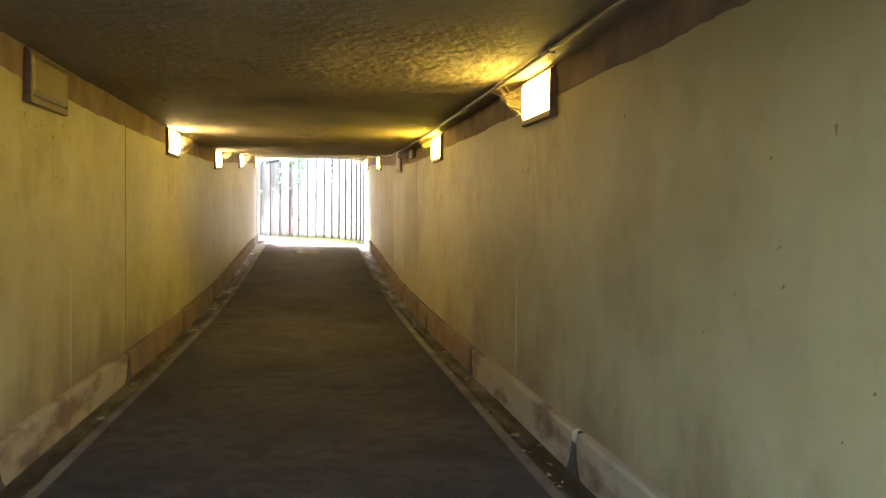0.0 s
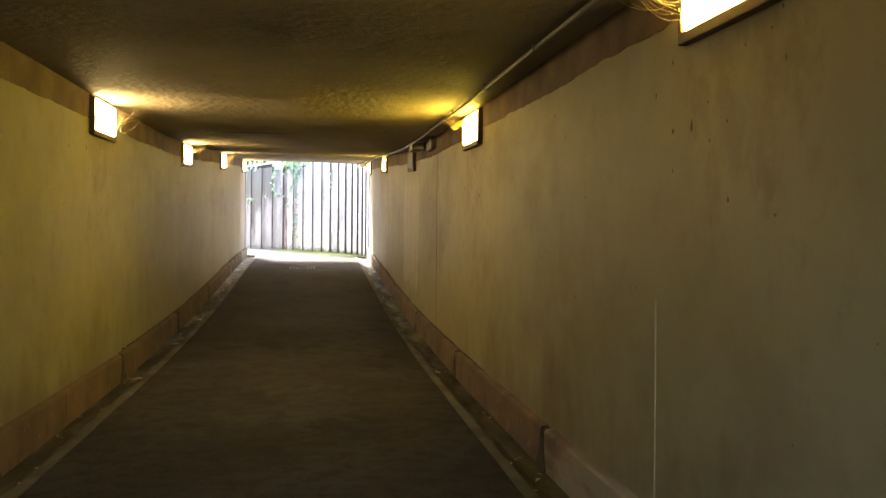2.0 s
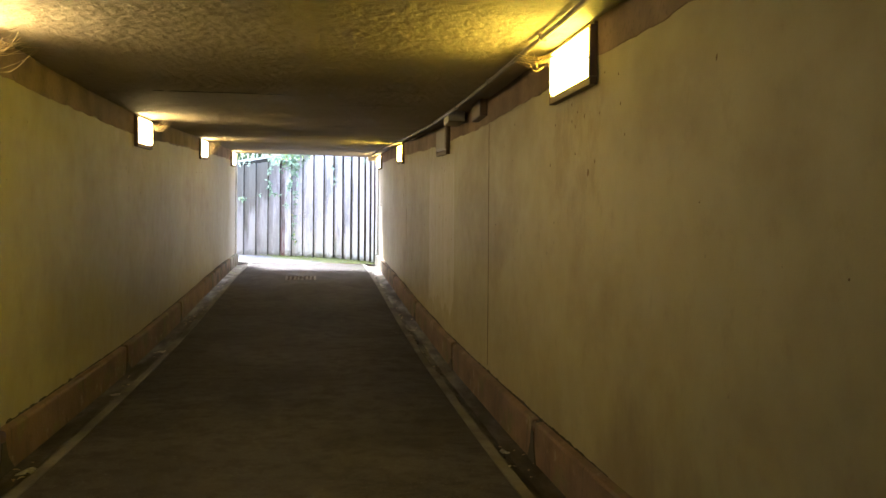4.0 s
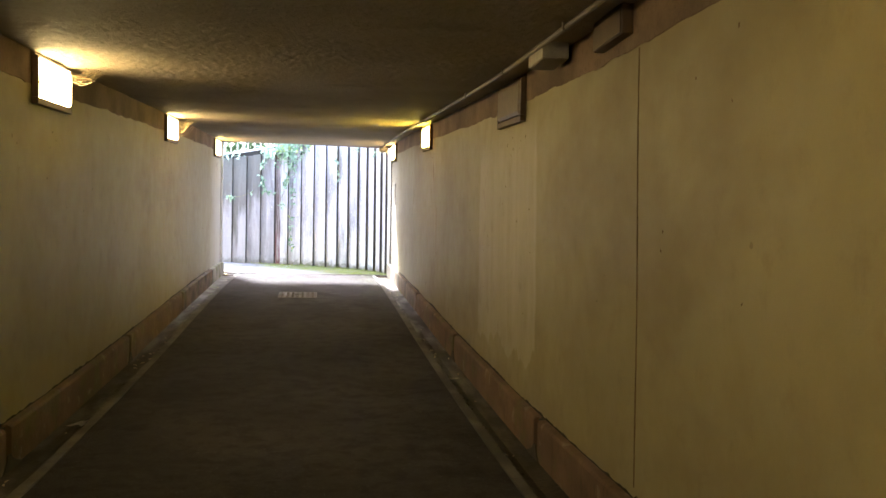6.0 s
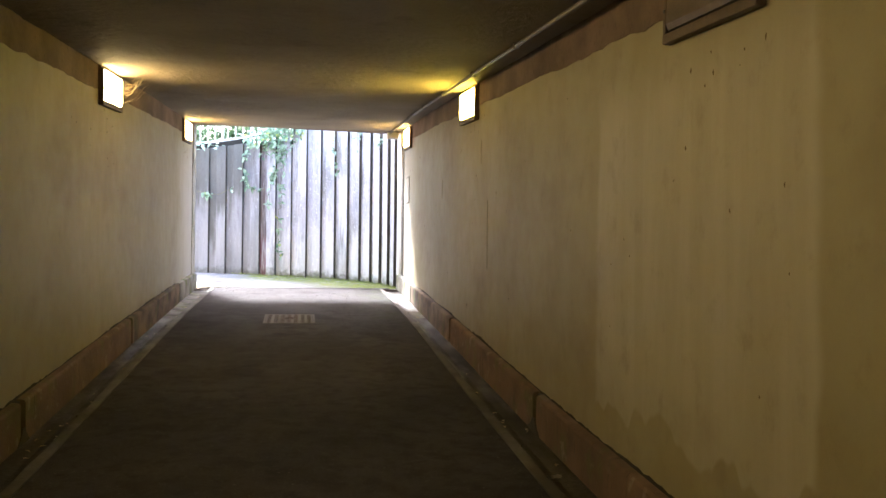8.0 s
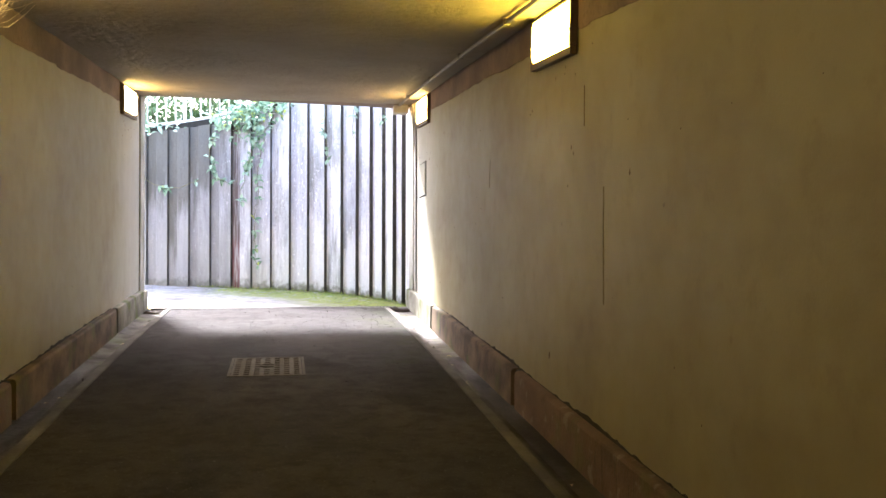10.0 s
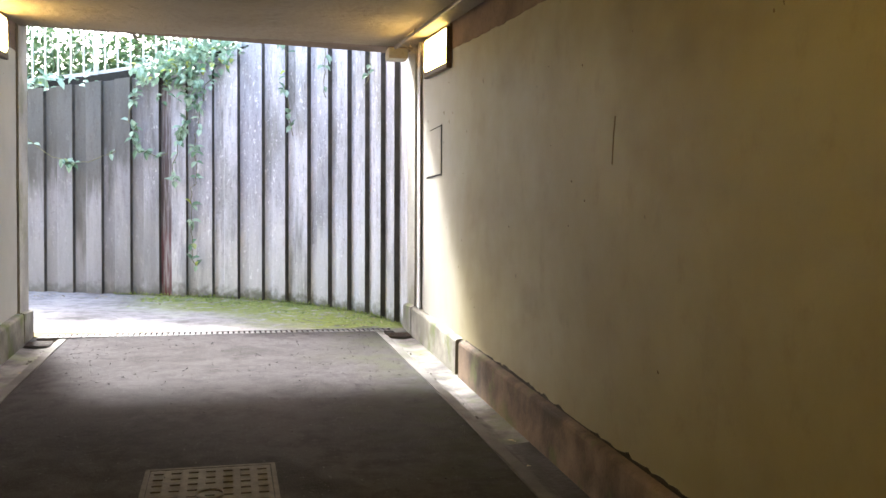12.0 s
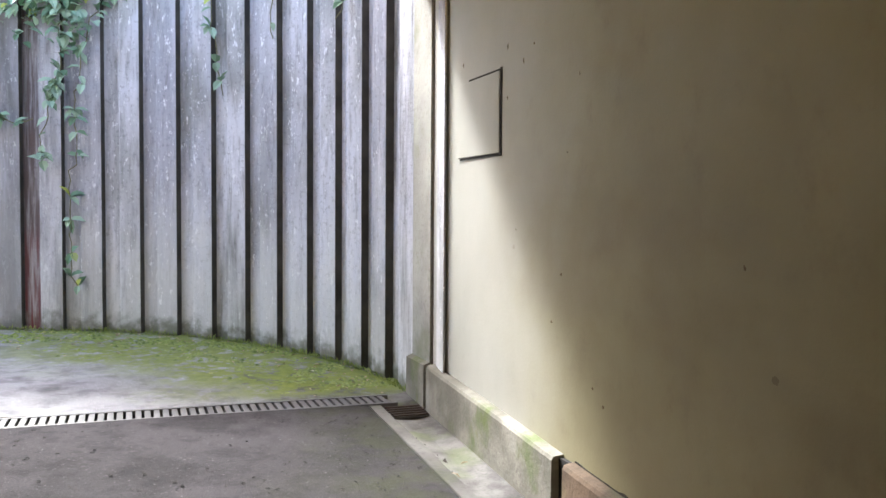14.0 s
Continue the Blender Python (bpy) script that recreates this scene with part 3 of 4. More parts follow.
# headwall and flank of the portal, and the earth round the place
structure("wall_portal_west", boxed(-9.0, -1.96, 26.0, 26.3, 0.4, 3.95), OUTER, "plain concrete portal wall beside the exit")
structure("wall_portal_east", boxed(1.96, 6.0, 26.0, 26.3, 0.4, 3.95), OUTER, "plain concrete portal wall beside the exit")
structure("ground", boxed(-70, 70, Y_IN + 0.02, 26.0, 3.82, 3.95), SOIL, "earth and road bed over the tunnel")
bm = bmesh.new()
inner, outer = [], []
for i in range(-2, 40):
    x, y, a = pile_line(0.06 + PITCH * i)
    nx, ny = math.cos(a), math.sin(a)
    far = 220 if i > -2 else 90
    inner.append(bm.verts.new((x + nx * 0.1, y + ny * 0.1, pile_top(x) - 0.12)))
    outer.append((bm.verts.new((x + nx * 3, y + ny * 3, pile_top(x) - 0.1)), bm.verts.new((x + nx * far, y + ny * far, 3.0))))
for i in range(len(inner) - 1):
    bm.faces.new((inner[i], inner[i + 1], outer[i + 1][0], outer[i][0]))
    bm.faces.new((outer[i][0], outer[i + 1][0], outer[i + 1][1], outer[i][1]))
structure("bank", bm, SOIL, "overgrown earth bank above the retaining wall")

# approach behind the first step: open cutting with plain walls
structure("pavement", boxed(-1.95, 1.95, -40, Y_IN - 0.01, -0.6, -0.075), ASPHALT, "asphalt approach path in an open cutting")
structure("wall_cutting_east", boxed(1.65, 1.95, -40, Y_IN - 0.01, -0.5, 0.3), OUTER, "plain concrete wall of the approach cutting")
structure("wall_cutting_west", boxed(-1.95, -1.65, -40, Y_IN - 0.01, -0.5, 0.3), OUTER, "plain concrete wall of the approach cutting")
for sx in (1, -1):
    structure("ground", boxed(min(sx * 1.96, sx * 90), max(sx * 1.96, sx * 90), -220, Y_IN - 0.01, 0.0, 0.2), SOIL, "earth beside the approach cutting")

# ---- bulkhead lamps in the angle of wall and ceiling ----
LAMP_L, LAMP_H = 0.80, 0.33


def bulkhead(lit):
    """A long wall lamp: deep frame, bowed diffuser, end screws. Origin: back, middle of its top edge; it faces +x."""
    root = empty("wall_lamp")
    bm = bmesh.new()
    t, d = 0.032, 0.042
    box(bm, 0, d, -LAMP_L / 2, LAMP_L / 2, -LAMP_H, -LAMP_H + t + 0.012, 0.006)
    box(bm, 0, d * 0.55, -LAMP_L / 2, LAMP_L / 2, -t * 0.5, 0, 0.004)
    for s in (-1, 1):
        y = s * (LAMP_L / 2 - t / 2)
        box(bm, 0, d, y - t / 2 + 0.001, y + t / 2 - 0.001, -LAMP_H + t + 0.013, -t * 0.5 - 0.001, 0.005)
    part("frame", bm, FRAME, root, "rusty brown metal frame")
    part("back_plate", boxed(0.0, 0.012, -LAMP_L / 2 + t, LAMP_L / 2 - t, -LAMP_H + t, -0.02), FRAME, root)
    bm = bmesh.new()
    rows = []
    w = LAMP_L / 2 - t - 0.004
    for y in (-w, -w + 0.02, -w * 0.5, 0, w * 0.5, w - 0.02, w):
        e = 0.0 if abs(y) < w - 0.01 else 0.012
        rows.append([(0.014, y, -LAMP_H + t + 0.016), (0.040 - e, y, -LAMP_H + t + 0.02), (0.050 - e, y, -LAMP_H + t + 0.045), (0.050 - e, y, -0.06), (0.042 - e, y, -0.03), (0.014, y, -0.026)])
    glass = part("diffuser", loft(bm, rows), lit or DEAD_GLASS, root, "glowing prismatic diffuser" if lit else "dull brown unlit diffuser")
    for f in glass.data.polygons:
        f.use_smooth = False
    for y in (-LAMP_L / 2 + 0.018, LAMP_L / 2 - 0.018):
        bm = bmesh.new()
        bmesh.ops.create_cone(bm, cap_ends=True, segments=8, radius1=0.008, radius2=0.006, depth=0.008, matrix=Matrix.LocRotScale((0.045, y, -0.19), Euler((0, math.pi / 2, 0)), None))
        part("screw", bm, STEEL, root)
    return root


LAMPS = [(1, 5.04, "a"), (1, 10.09, "y"), (1, 15.13, ""), (1, 20.15, "y"), (1, 25.10, "d"),
         (-1, 5.06, ""), (-1, 10.09, "w"), (-1, 15.05, "w"), (-1, 20.0, "w"), (-1, 25.12, "d")]
WORDS = {"a": "lit amber bulkhead wall lamp hung with cobwebs", "d": "lit amber bulkhead wall lamp beside the exit", "y": "lit yellowish bulkhead wall lamp in a rusty brown frame", "w": "lit warm white bulkhead wall lamp in a brown frame", "": "unlit bulkhead wall lamp in a dirty brown frame"}
originals = {}
for side, y, kind in LAMPS:
    slope = math.degrees(math.atan2(roof(y + 0.4) - roof(y - 0.4), 0.8))
    place = pose(side * (HALF - 0.005), y, roof(y) - 0.012, 0, 0, 180 if side > 0 else 0) @ pose(0, 0, 0, -slope if side > 0 else slope, 0, 0)
    if kind not in originals:
        originals[kind] = bulkhead({"y": GLOW_YELLOW, "w": GLOW_WARM, "d": GLOW_DIM, "a": GLOW_AMBER, "": None}[kind])
        originals[kind].matrix_world = place
        lamp = originals[kind]
    else:
        lamp = copy_thing(originals[kind], place)
    tagged(lamp, WORDS[kind], "lamp", "wall lamps along the tunnel")

# ---- conduit, junction boxes and corbel along the east side of the ceiling ----
pipe = empty("conduit")
tagged(pipe, "thin grey electrical conduit clipped under the ceiling", "conduit")
bm = bmesh.new()
tube(bm, [(1.455 + 0.006 * noise.noise(Vector((y, 3, 0))), y, roof(y) - 0.024 + 0.003 * noise.noise(Vector((y * 2, 0, 5)))) for y in steps(Y_IN, 25.98, 0.4)], 0.016, 8)
part("pipe", bm, CONDUIT, pipe)
for i in range(19):
    y = -1.9 + 1.5 * i
    part("clip", boxed(1.433, 1.477, y - 0.009, y + 0.009, roof(y) - 0.042, roof(y) + 0.004, 0.002), CONDUIT, pipe)
for y, dx, dy, dz in ((13.75, 0.16, 0.32, 0.10),):
    jb = empty("junction_box", pose(1.535, y, roof(y)))
    tagged(jb, "pale grey electrical junction box under the ceiling", "junction box")
    part("body", boxed(-dx / 2, dx / 2, -dy / 2, dy / 2, -dz, 0.002, 0.006), BOX_GREY, jb)
    part("lid", boxed(-dx / 2 + 0.006, dx / 2 - 0.006, -dy / 2 + 0.006, dy / 2 - 0.006, -dz - 0.008, -dz - 0.0005, 0.003), CONDUIT, jb)
br = empty("cable_box", pose(1.62, 12.85, roof(12.85)))
tagged(br, "dark steel cable box in the wall angle", "junction box")
part("body", boxed(-0.03, 0.026, -0.21, 0.21, -0.15, 0.0, 0.005), FRAME, br)
part("lid", boxed(-0.038, -0.0305, -0.20, 0.20, -0.145, -0.01, 0.003), DEAD_GLASS, br)
cb = empty("corbel", pose(1.50, 26.14, 3.482))
tagged(cb, "pale concrete corbel block at the tunnel mouth", "corbel")
part("block", boxed(-0.09, 0.09, -0.055, 0.12, -0.10, 0.0, 0.01), concrete("corbel_concrete", (0.40, 0.36, 0.28), (0.52, 0.47, 0.38)), cb)

# ---- access panel in the east wall ----
panel = empty("access_panel", pose(HALF, 25.32, 2.475))
tagged(panel, "flush cream painted access panel with a black gap", "access panel")
part("plate", boxed(-0.008, 0.004, -0.262, 0.272, -0.19, 0.185, 0.002), PANEL, panel)
part("gap", boxed(-0.004, 0.003, -0.282, -0.263, -0.205, 0.20), SEALANT, panel, "black open gap")
part("gap", boxed(-0.004, 0.003, -0.2625, 0.25, -0.203, -0.191), SEALANT, panel)
part("gap", boxed(-0.004, 0.003, -0.2625, 0.13, 0.186, 0.195), SEALANT, panel)

# ---- joints and cracks in the walls ----
def crack(name, x, y, z0, z1, width, material, label, seed, wander=0.012):
    """A wandering filled joint or crack, slightly proud of the wall."""
    bm = bmesh.new()
    rows = []
    s = 1 if x > 0 else -1
    for z in steps(z0, z1, 0.04):
        c = y + wander * noise.noise(Vector((z * 1.3, seed, 0))) + 0.003 * noise.noise(Vector((z * 14, seed, 3)))
        w = width * (0.55 + 0.9 * abs(noise.noise(Vector((z * 6, seed, 9)))))
        rows.append([(x + s * 0.004, c - w, z), (x - s * 0.003, c - w * 0.5, z), (x - s * 0.003, c + w * 0.5, z), (x + s * 0.004, c + w, z)])
    loft(bm, rows)
    return tagged(mesh_object(name, bm, material), label, kind="structure")


RUST_JOINT = plain("joint_rusty", (0.17, 0.115, 0.06), 0.9, scale=14, spread=0.45)
FAINT_JOINT = plain("joint_faint", (0.24, 0.20, 0.105), 0.9)
BROWN_JOINT = plain("joint_brown", (0.20, 0.14, 0.07), 0.9)
crack("wall_joint", HALF, 12.57, 0.33, 2.36, 0.011, RUST_JOINT, "rusty brown vertical joint in the painted wall", 1)
crack("wall_joint", HALF, 5.75, 0.16, 1.05, 0.016, PALE_SEALANT, "pale sealant run down a wall joint", 2)
crack("wall_joint", HALF, 19.38, 1.35, 1.95, 0.014, FAINT_JOINT, "thin dark crack in the painted wall", 3)
crack("wall_joint", -HALF, 7.53, 0.18, 2.24, 0.008, BROWN_JOINT, "thin brown vertical joint in the painted wall", 4)
crack("wall_joint", -HALF, 5.69, 0.14, 1.0, 0.008, PALE_SEALANT, "pale sealant run down a wall joint", 5)
crack("wall_joint", HALF, 19.67, 2.30, 2.52, 0.008, BROWN_JOINT, "short dark crack under a lamp", 6)
crack("wall_joint", HALF, 21.87, 2.13, 2.34, 0.008, BROWN_JOINT, "slanting dark scrape on the painted wall", 8, 0.09)

# ---- mud flecks on the walls ----
def fleck(bm, side, y, z, w, h, turn, seed):
    """A thin dried splash of mud: an irregular low dome."""
    pts = []
    for k in range(10):
        a = 2 * math.pi * k / 10
        r = 0.75 + 0.5 * noise.noise(Vector((math.cos(a) * 1.5, math.sin(a) * 1.5, seed)))
        u, v = w * r * math.cos(a), h * r * math.sin(a)
        pts.append((u * math.cos(turn) - v * math.sin(turn), u * math.sin(turn) + v * math.cos(turn)))
    ring = [bm.verts.new((side * (HALF + 0.001), y + u, z + v)) for u, v in pts]
    top = bm.verts.new((side * (HALF - 0.004), y, z))
    for k in range(10):
        bm.faces.new((ring[k], ring[(k + 1) % 10], top))


SPOTS = [(3.38, 1.88, 0.012, 0.022, 0), (1.55, 1.61, 0.016, 0.03, 0), (1.93, 1.55, 0.025, 0.006, -0.3), (1.87, 1.24, 0.028, 0.006, -0.5), (2.18, 1.06, 0.02, 0.006, -0.6), (1.84, 1.11, 0.02, 0.01, -0.8),
         (2.44, 0.89, 0.025, 0.006, -0.7), (5.41, 1.75, 0.02, 0.035, 0), (9.86, 1.72, 0.03, 0.03, 0), (22.36, 2.08, 0.012, 0.012, 0), (22.4, 1.86, 0.01, 0.01, 0), (22.2, 1.98, 0.012, 0.012, 0.3), (23.9, 2.83, 0.01, 0.03, 0),
         (4.72, 1.87, 0.012, 0.016, 0), (5.59, 1.75, 0.018, 0.02, 0.4), (5.10, 1.445, 0.016, 0.02, 0), (4.78, 1.38, 0.014, 0.012, 0.3), (6.75, 1.54, 0.016, 0.008, 0.5), (7.37, 2.07, 0.01, 0.02, 0)]
SPOTS_MORE = [(1, 8.35, 2.01, 0.01, 0.025), (1, 11.61, 2.22, 0.012, 0.022), (1, 10.62, 1.83, 0.02, 0.02), (1, 19.89, 2.21, 0.016, 0.022), (1, 19.04, 1.99, 0.014, 0.026), (1, 20.3, 0.99, 0.025, 0.04),
              (-1, 5.28, 1.9, 0.02, 0.02), (-1, 4.92, 1.93, 0.014, 0.02), (-1, 5.34, 1.64, 0.025, 0.01), (-1, 9.76, 1.5, 0.02, 0.012), (-1, 9.12, 2.0, 0.014, 0.03), (-1, 9.63, 2.04, 0.014, 0.035), (-1, 20.26, 2.27, 0.012, 0.02)]
bm = bmesh.new()
for n, (y, z, w, h, turn) in enumerate(SPOTS):
    fleck(bm, 1, y, z, w, h, turn, n * 3.1)
for n, (side, y, z, w, h) in enumerate(SPOTS_MORE):
    fleck(bm, side, y, z, w, h, 0.2, 60 + n * 2.7)
rng = random.Random(21)
for side, y, kind in LAMPS:
    for n in range(9):
        fleck(bm, side, y + rng.gauss(-0.1, 0.4), roof(y) - 0.36 - abs(rng.gauss(0, 0.28)), rng.uniform(0.004, 0.011), rng.uniform(0.006, 0.026), rng.uniform(-0.3, 0.3), rng.random() * 50)
for n in range(110):
    side = rng.choice((1, -1, 1))
    y = rng.uniform(-1, 25)
    fleck(bm, side, y, gutter(y) + rng.uniform(0.5, 2.3), rng.uniform(0.003, 0.012), rng.uniform(0.003, 0.016), rng.uniform(-1, 1), rng.random() * 90)
tagged(mesh_object("mud_flecks", bm, MUD), "dark brown mud flecks dried on the painted walls", "dirt", kind="stuff")

# ---- grime along the skirting ledge and wedge stains at its joints ----
GRIME = plain("black_mould", (0.028, 0.02, 0.014), 0.95, scale=30, spread=0.5)
for side in (1, -1):
    bm = bmesh.new()
    rows = []
    for y in steps(9.5 if side > 0 else 11.0, 24.3, 0.035):
        n = 0.012 + 0.02 * noise.noise(Vector((y * 1.1, side, 7))) + 0.018 * noise.noise(Vector((y * 9, side, 2))) + 0.012 * noise.noise(Vector((y * 23, side, 5)))
        z = gutter(y) + 0.257
        rows.append([(side * (HALF + 0.003), y, z - 0.01), (side * (HALF - 0.0035), y, z - 0.01), (side * (HALF - 0.0035), y, z + max(0.005, n)), (side * (HALF + 0.003), y, z + max(0.005, n))])
    loft(bm, rows)
    tagged(mesh_object("mould", bm, GRIME), "black mould and grime on the skirting", "dirt", kind="stuff")

STAIN = plain("wet_black_stain", (0.035, 0.027, 0.02), 0.8, scale=25, spread=0.5)
for side in (1, -1):
    bm = bmesh.new()
    for i in range(6):
        yj = 0.62 + 3.39 * i
        before = 0.05 + 0.16 * abs(noise.noise(Vector((i * 2.3, side, 1))))
        after = 0.10 + 0.30 * abs(noise.noise(Vector((i * 3.1, side, 6))))
        rows = []
        for k in range(10):
            f = k / 9
            ragged = 0.02 * noise.noise(Vector((k * 0.9, i, side)))
            w1, w0 = 0.035 + before * (1 - f) ** 2 + ragged * (1 - f), 0.035 + after * (1 - f) ** 1.7 + ragged * (1 - f)
            z = gutter(yj) - 0.005 + (0.20 if i < 4 else 0.1) * f
            rows.append([(side * 1.5935, yj - w1, z), (side * 1.5870, yj - w1 * 0.85, z), (side * 1.5870, yj + w0 * 0.85, z), (side * 1.5935, yj + w0, z)])
        loft(bm, rows)
    tagged(mesh_object("stain", bm, STAIN), "black wet stains spreading from the skirting joints", "dirt", kind="stuff")

# hairline crack across the ceiling
bm = bmesh.new()
rows = []
for x in steps(-1.12, 0.12, 0.04):
    y = 12.79 + 0.012 * noise.noise(Vector((x * 3, 1, 1)))
    w = 0.003 + 0.003 * abs(noise.noise(Vector((x * 9, 2, 1))))
    rows.append([(x, y - w, roof(y) + 0.002), (x, y - w, roof(y) - 0.0025), (x, y + w, roof(y) - 0.0025), (x, y + w, roof(y) + 0.002)])
tagged(mesh_object("ceiling_crack", loft(bm, rows), SEALANT), "dark hairline crack across the concrete ceiling", kind="structure")

# ---- inspection cover ----
cover = empty("manhole_cover", pose(-0.075, 22.06, path_level(0, 22.06) + 0.002, math.degrees(math.atan2(gutter(22.5) - gutter(21.6), 0.9)), 0, 0))
tagged(cover, "worn rectangular cast iron inspection cover set in asphalt", "manhole cover")
cw, cl = 0.285, 0.36
bm = bmesh.new()
for a in ((-cw, cw, -cl, -cl + 0.02), (-cw, cw, cl - 0.02, cl), (-cw, -cw + 0.02, -cl + 0.0205, cl - 0.0205), (cw - 0.02, cw, -cl + 0.0205, cl - 0.0205)):
    box(bm, *a, -0.03, 0.0015)
part("cover_frame", bm, IRON, cover)
part("lid", boxed(-cw + 0.024, cw - 0.024, -cl + 0.024, cl - 0.024, -0.03, 0.0005), IRON, cover)
for i in range(7):
    for j in range(9):
        if i == 3 and j in (3, 4, 5):
            continue
        x, y = -0.222 + 0.074 * i, -0.292 + 0.073 * j
        part("tread", boxed(x - 0.021, x + 0.021, y - 0.013, y + 0.013, 0.0, 0.0065, 0.002), IRON, cover)
bm = bmesh.new()
tube(bm, [(0.055 * math.cos(a), 0.055 * math.sin(a), 0.004) for a in [2 * math.pi * k / 16 for k in range(17)]], 0.006, 5)
part("lifting_ring", bm, IRON, cover)
part("keyhole", boxed(-0.02, 0.02, -0.012, 0.012, 0.0005, 0.006, 0.002), DARK_VOID, cover, "dark key slot")

# ---- channel drain across the exit ----
drain = empty("channel_drain", pose(0, 26.16, 0.0))
tagged(drain, "galvanised slotted channel drain across the tunnel exit", "drain")
zl, zr = 0.937, 0.925
drain_z = lambda x: zl + (zr - zl) * (x + 1.5) / 3.0
part("trough", loft(bmesh.new(), [[(x, -0.125, drain_z(x) - 0.2), (x, -0.125, drain_z(x) - 0.05), (x, 0.125, drain_z(x) - 0.05), (x, 0.125, drain_z(x) - 0.2)] for x in (-1.52, 0, 1.46)]), DARK_VOID, drain, "dark trough")
for yy in (-0.105, 0.105):
    part("side_rail", loft(bmesh.new(), [[(x, yy - 0.014, drain_z(x) - 0.06), (x, yy - 0.014, drain_z(x) + 0.004), (x, yy + 0.014, drain_z(x) + 0.004), (x, yy + 0.014, drain_z(x) - 0.06)] for x in (-1.52, 0, 1.46)]), STEEL, drain)
bar = boxed(-0.0155, 0.0155, -0.09, 0.09, -0.03, 0.002, 0.002)
bar_mesh = bpy.data.meshes.new("slat")
bar.to_mesh(bar_mesh)
bar.free()
bar_mesh.materials.append(STEEL)
for i in range(64):
    x = -1.49 + 0.046 * i
    ob = new("slat", bar_mesh)
    ob.parent = drain
    ob.matrix_local = pose(x, 0, drain_z(x))
for side in (1, -1):
    gully = empty("gully_grate", pose(side * 1.478, 25.93, gutter(25.93), 4, 0, 0))
    tagged(gully, "dark rusty gully grate at the end of the gutter", "drain")
    part("pit", boxed(-0.1, 0.1, -0.10, 0.10, 0.001, 0.008), DARK_VOID, gully, "black opening")
    for i in range(5):
        part("bar", boxed(-0.1, 0.1, -0.09 + 0.04 * i, -0.076 + 0.04 * i, 0.0085, 0.016), plain("rusty_bar", (0.05, 0.03, 0.022), 0.8), gully)

# ---- leaves and plants ----
def leaf(bm, p, along_dir, up, length, width):
    """A folded pointed leaf of six faces."""
    d = Vector(along_dir).normalized()
    s = d.cross(Vector(up))
    s = s.normalized() if s.length > 1e-4 else Vector((1, 0, 0))
    n = s.cross(d)
    p = Vector(p)
    c = [p, p + d * length * 0.45 - n * length * 0.04, p + d * length - n * length * 0.2]
    l = [p + d * length * 0.2 + s * width * 0.42 + n * width * 0.16, p + d * length * 0.6 + s * width * 0.45 + n * width * 0.12]
    r = [p + d * length * 0.2 - s * width * 0.42 + n * width * 0.16, p + d * length * 0.6 - s * width * 0.45 + n * width * 0.12]
    c, l, r = [[bm.verts.new(q) for q in k] for k in (c, l, r)]
    for f in ((c[0], c[1], l[0]), (l[0], c[1], l[1]), (l[1], c[1], c[2]), (c[0], r[0], c[1]), (r[0], r[1], c[1]), (r[1], c[2], c[1])):
        bm.faces.new(f)


def rand_dir(rng):
    while True:
        v = Vector((rng.uniform(-1, 1), rng.uniform(-1, 1), rng.uniform(-1, 1)))
        if 0.1 < v.length < 1:
            return v.normalized()


def front(x, off=0.06):
    """Point in front of the piles at that x (off metres towards the yard)."""
    best = min((abs(pile_line(0.05 * k)[0] - x), k) for k in range(0, 170))[1]
    px, py, a = pile_line(0.05 * best)
    return px - math.cos(a) * off, py - math.sin(a) * off


def trail(points, rng, sag=0.0):
    """Wandering polyline through points of (x, z, off)."""
    out = []
    for (x0, z0, o0), (x1, z1, o1) in zip(points, points[1:]):
        n = max(2, int(math.hypot(x1 - x0, z1 - z0) / 0.06))
        for k in range(n):
            t = k / n
            x, z, o = x0 + (x1 - x0) * t, z0 + (z1 - z0) * t, o0 + (o1 - o0) * t
            fx, fy = front(x, o)
            out.append((fx + rng.uniform(-0.012, 0.012), fy + rng.uniform(-0.012, 0.012), z + rng.uniform(-0.012, 0.012)))
    return out


rng = random.Random(4)
bramble = empty("bramble")
bramble.location = (-0.5, 28.75, 3.6)
tagged(bramble, "green bramble spilling and trailing over the sheet piles", "climbing plant")
TRAILS = [
    [(-0.95, 3.66, -0.1), (-1.02, 3.35, 0.08), (-1.05, 3.05, 0.10), (-0.95, 2.75, 0.1), (-0.75, 2.66, 0.1), (-0.55, 2.72, 0.1)],
    [(-0.35, 3.75, -0.1), (-0.42, 3.4, 0.1), (-0.46, 3.0, 0.08), (-0.55, 2.65, 0.08), (-0.6, 2.3, 0.08)],
    [(-0.15, 3.8, -0.1), (-0.25, 3.3, 0.1), (-0.32, 2.9, 0.08), (-0.36, 2.3, 0.06), (-0.38, 1.75, 0.05), (-0.35, 1.35, 0.05)],
    [(-2.4, 3.0, 0.15), (-2.05, 2.76, 0.15), (-1.75, 2.58, 0.12), (-1.45, 2.6, 0.1), (-1.15, 2.74, 0.08)],
    [(-2.2, 3.5, -0.1), (-2.3, 3.1, 0.1), (-2.25, 2.4, 0.1), (-2.2, 2.1, 0.08)],
    [(0.62, 4.0, 0.0), (0.66, 3.6, 0.05), (0.68, 3.25, 0.05), (0.74, 2.8, 0.05)],
    [(1.02, 4.1, 0.0), (1.05, 3.6, 0.04), (1.04, 3.2, 0.04)],
    [(1.5, 4.0, 0.05), (1.46, 3.5, 0.06), (1.42, 3.25, 0.06)],
]
foliage = bmesh.new()
counts = (26, 30, 26, 11, 14, 8, 7, 6)
